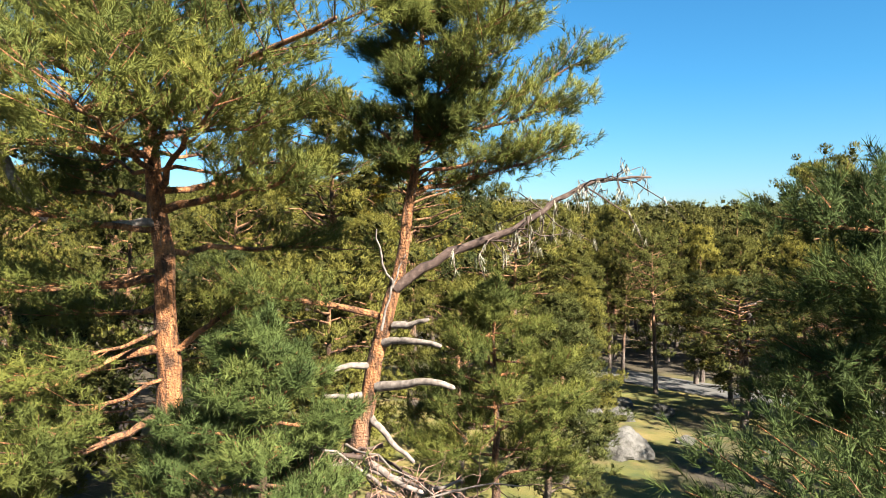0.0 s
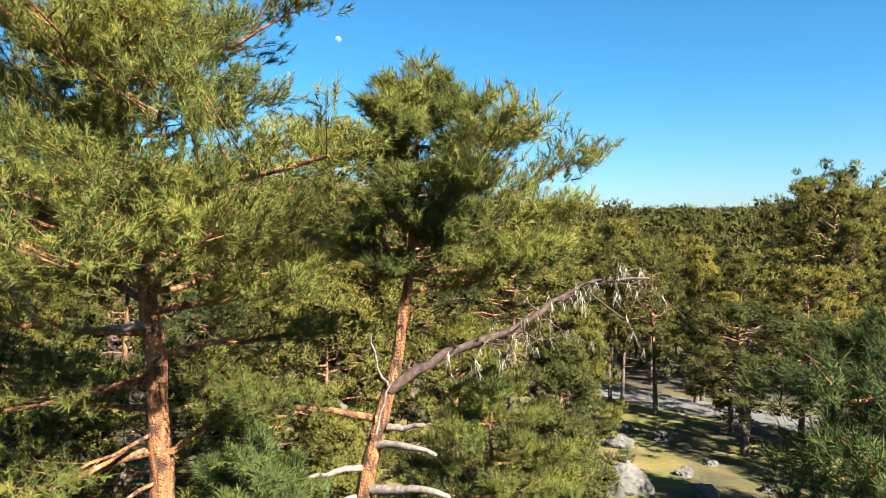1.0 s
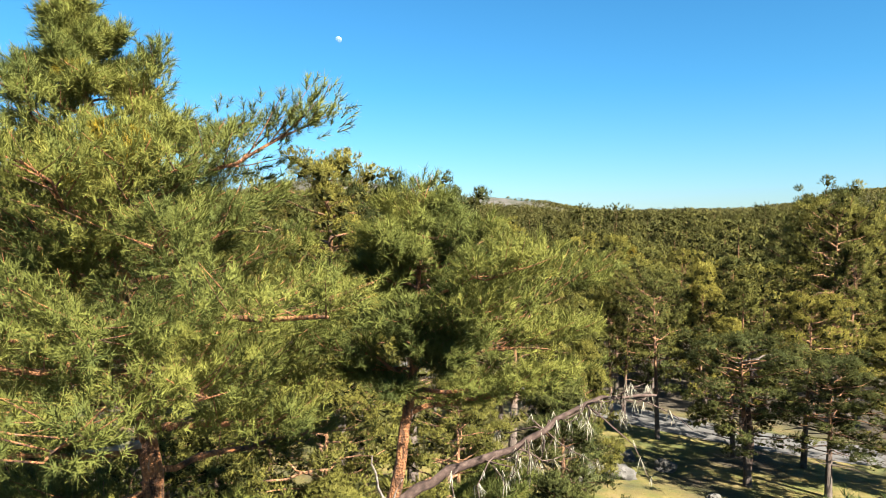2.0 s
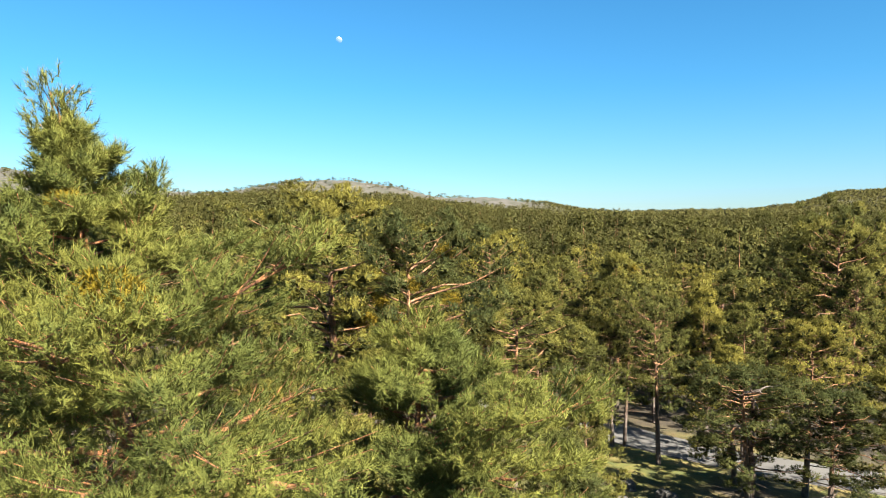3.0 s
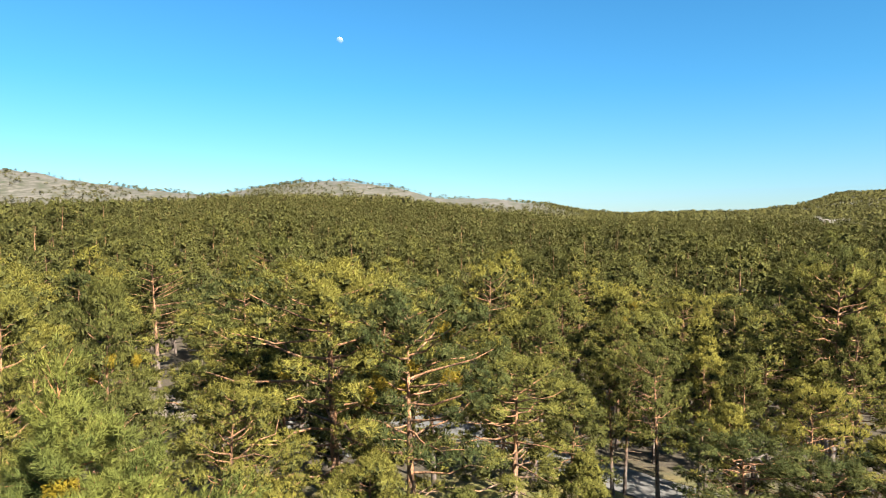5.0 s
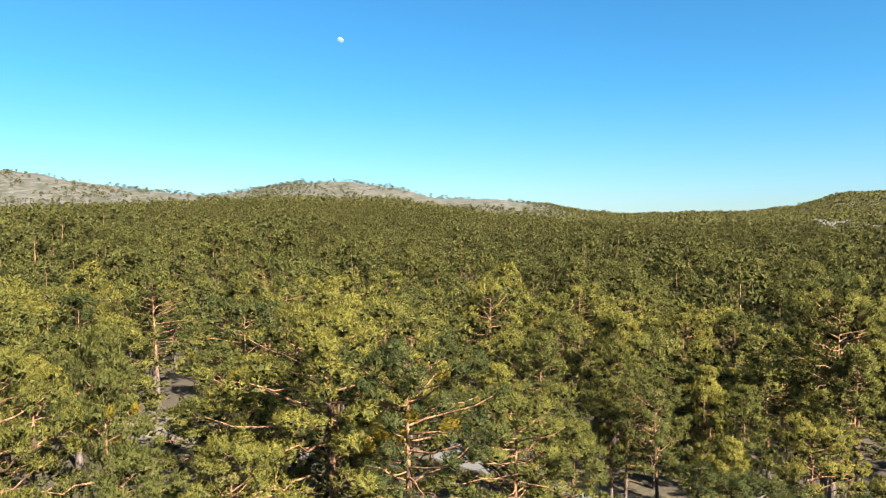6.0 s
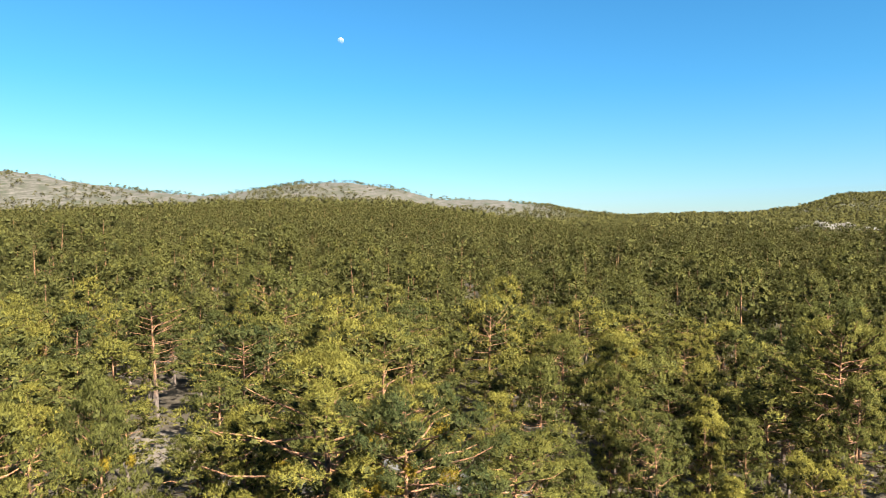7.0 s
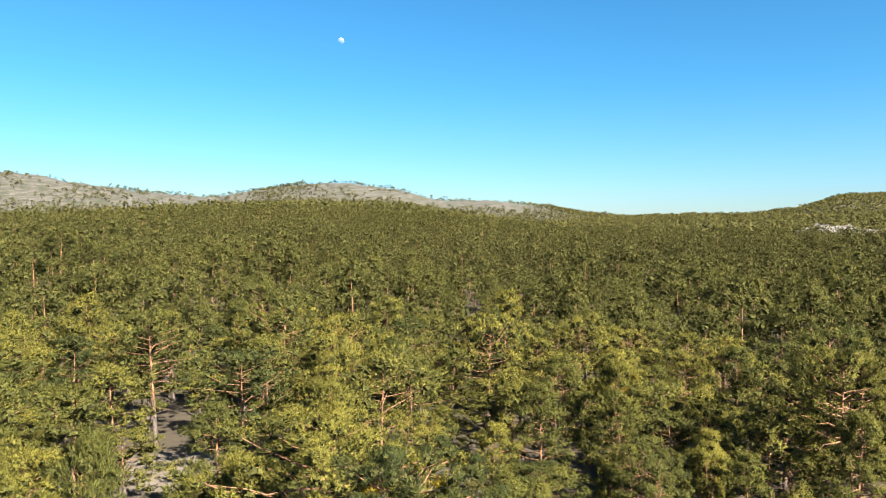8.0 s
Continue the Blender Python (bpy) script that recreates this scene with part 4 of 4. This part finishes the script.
# ---- boulders ----
def boulder(x, y, wide, deep, high, seed, turn=0.0, label="grey granite boulder with lichen half sunk in the grass", group="boulders in the clearing", material=None, sub=4):
    bm = bmesh.new()
    bmesh.ops.create_icosphere(bm, subdivisions=sub, radius=0.5)
    for v in bm.verts:
        p = v.co * 2
        n1 = noise.noise(p * 1.1 + Vector((seed * 3.1, 0, 0)))
        n2 = noise.noise(p * 3.3 + Vector((0, seed * 1.7, 0)))
        n3 = noise.noise(p * 8 + Vector((0, 0, seed)))
        facet = abs(noise.noise(p * 1.7 + Vector((seed, seed, 0))))
        v.co *= 1 + 0.35 * n1 + 0.14 * n2 + 0.04 * n3 - 0.2 * facet
        v.co = Vector((v.co.x * wide, v.co.y * deep, v.co.z * high * 1.5))
    me = bpy.data.meshes.new("boulder")
    bm.to_mesh(me)
    bm.free()
    for p in me.polygons:
        p.use_smooth = sub < 4
    me.materials.append(material or GRANITE)
    ob = new("boulder", me)
    ob.matrix_world = pose(x, y, land_at(x, y) + high * 0.22, 0, 0, turn)
    return tagged(ob, label, "rock", group)


boulder(5.5, 20.5, 1.7, 1.2, 0.85, 1, 20, "large pale granite boulder in the yellow grass")
boulder(4.6, 20.7, 0.7, 0.5, 0.35, 2, 0)
for i, (x, y, w, h) in enumerate([(6.8, 26.2, 1.1, 0.5), (5.7, 26.7, 0.7, 0.4), (4.9, 25.0, 0.6, 0.4), (9.0, 27.6, 0.9, 0.5), (8.1, 22.6, 0.7, 0.3), (7.9, 20.2, 0.9, 0.45), (7.8, 29.0, 1.0, 0.45),
                                  (6.2, 27.4, 0.5, 0.25), (9.6, 24.2, 0.5, 0.2), (10.2, 21.2, 0.6, 0.25), (3.9, 20.8, 0.4, 0.2), (12.8, 23.5, 0.5, 0.2)]):
    boulder(x, y, w, w * 0.75, h, 5 + i, i * 47)
for i, (x, y, w, h) in enumerate([(-8.5, 44.0, 2.2, 1.2), (-11.0, 46.5, 1.8, 0.9), (-6.0, 41.0, 1.5, 0.8), (-14.0, 45.0, 1.6, 0.8)]):
    boulder(x, y, w, w * 0.8, h, 30 + i, i * 61, "weathered granite boulder between the pines", "boulders under the pines")


# ---- far details: the granite outcrop, bare snags on the slope ----
for i in range(16):
    g = np.random.default_rng(700 + i)
    u = 0.53 + 0.014 * i + g.uniform(-0.004, 0.004)
    y = 500 + g.uniform(-15, 15)
    w = g.uniform(14, 26)
    boulder(u * y, y, w, w * 0.7, g.uniform(8.0, 10.0) * (1.15 if i < 5 else 0.95), 700 + i, g.uniform(0, 180), "pale granite outcrop rising over the pine wood", "granite outcrops", OUTCROP, 3)


def snag(x, y, height, seed):
    g = np.random.default_rng(seed)
    tree = thing("dead_pine", (x, y, land_at(x, y) - 0.1), "bare grey dead pine standing among green pines", "dead tree", "dead pines")
    stem = stem_line(g, height, 0.05, 0.2, 8)
    part("trunk", mesh_of("trunk", *tube(stem, np.linspace(0.22, 0.05, 8), 6), DEAD_WOOD, True), tree)
    for k in range(9):
        z = g.uniform(0.4, 0.95) * height
        a = g.uniform(0, 6.28)
        root = np.array([np.interp(z, stem[:, 2], stem[:, j]) for j in range(3)])
        d = np.array([math.cos(a), math.sin(a), g.uniform(0.0, 0.6)]) * g.uniform(0.6, 1.8)
        part("branch", mesh_of("branch", *tube(bend([root, root + d * 0.5, root + d], 5, g, 0.06), np.linspace(0.07, 0.02, 5), 4), DEAD_WOOD), tree)


for i, (x, y, h) in enumerate([(-50.7, 254, 9.5), (-73.2, 185, 9.0), (-101.0, 168, 9.5), (-112.0, 190, 8.5), (45.0, 260, 9.0), (-30.0, 215, 8.5), (-82.0, 205, 8.5)]):
    snag(x, y, h, 60 + i)


def pale_limbs():
    """Twisted pale dead limbs in the crown of the pine by the road."""
    g = np.random.default_rng(77)
    x, y = 12.2, 27.4
    foot = np.array([x, y, land_at(x, y)])
    tree = thing("dead_pine", foot, "dead pine with twisted pale limbs beside the road", "dead tree")
    stem = bend([(0, 0, -0.1), (0.15, 0, 1.6), (-0.1, -0.1, 3.0), (0.1, -0.3, 4.2), (-0.25, -0.5, 5.0)], 16, g, 0.02)
    part("trunk", mesh_of("trunk", *tube(stem, np.linspace(0.17, 0.05, 16), 8, 0.08, g), DEAD_BARK, True), tree)
    for k in range(14):
        root = stem[g.integers(8, 16)]
        d = unit(np.array([g.normal(0, 1), g.normal(-0.5, 0.7), g.normal(0.2, 0.4)])) * g.uniform(0.6, 1.5)
        l = bend([root, root + d * 0.4 + np.array([0, 0, 0.15]), root + d * 0.8 - np.array([0, 0, 0.1]), root + d], 9, g, 0.03)
        part("branch", mesh_of("branch", *tube(l, np.linspace(0.05, 0.015, 9), 5, 0.1, g), DEAD_WOOD, True), tree, "pale barkless limb")


pale_limbs()
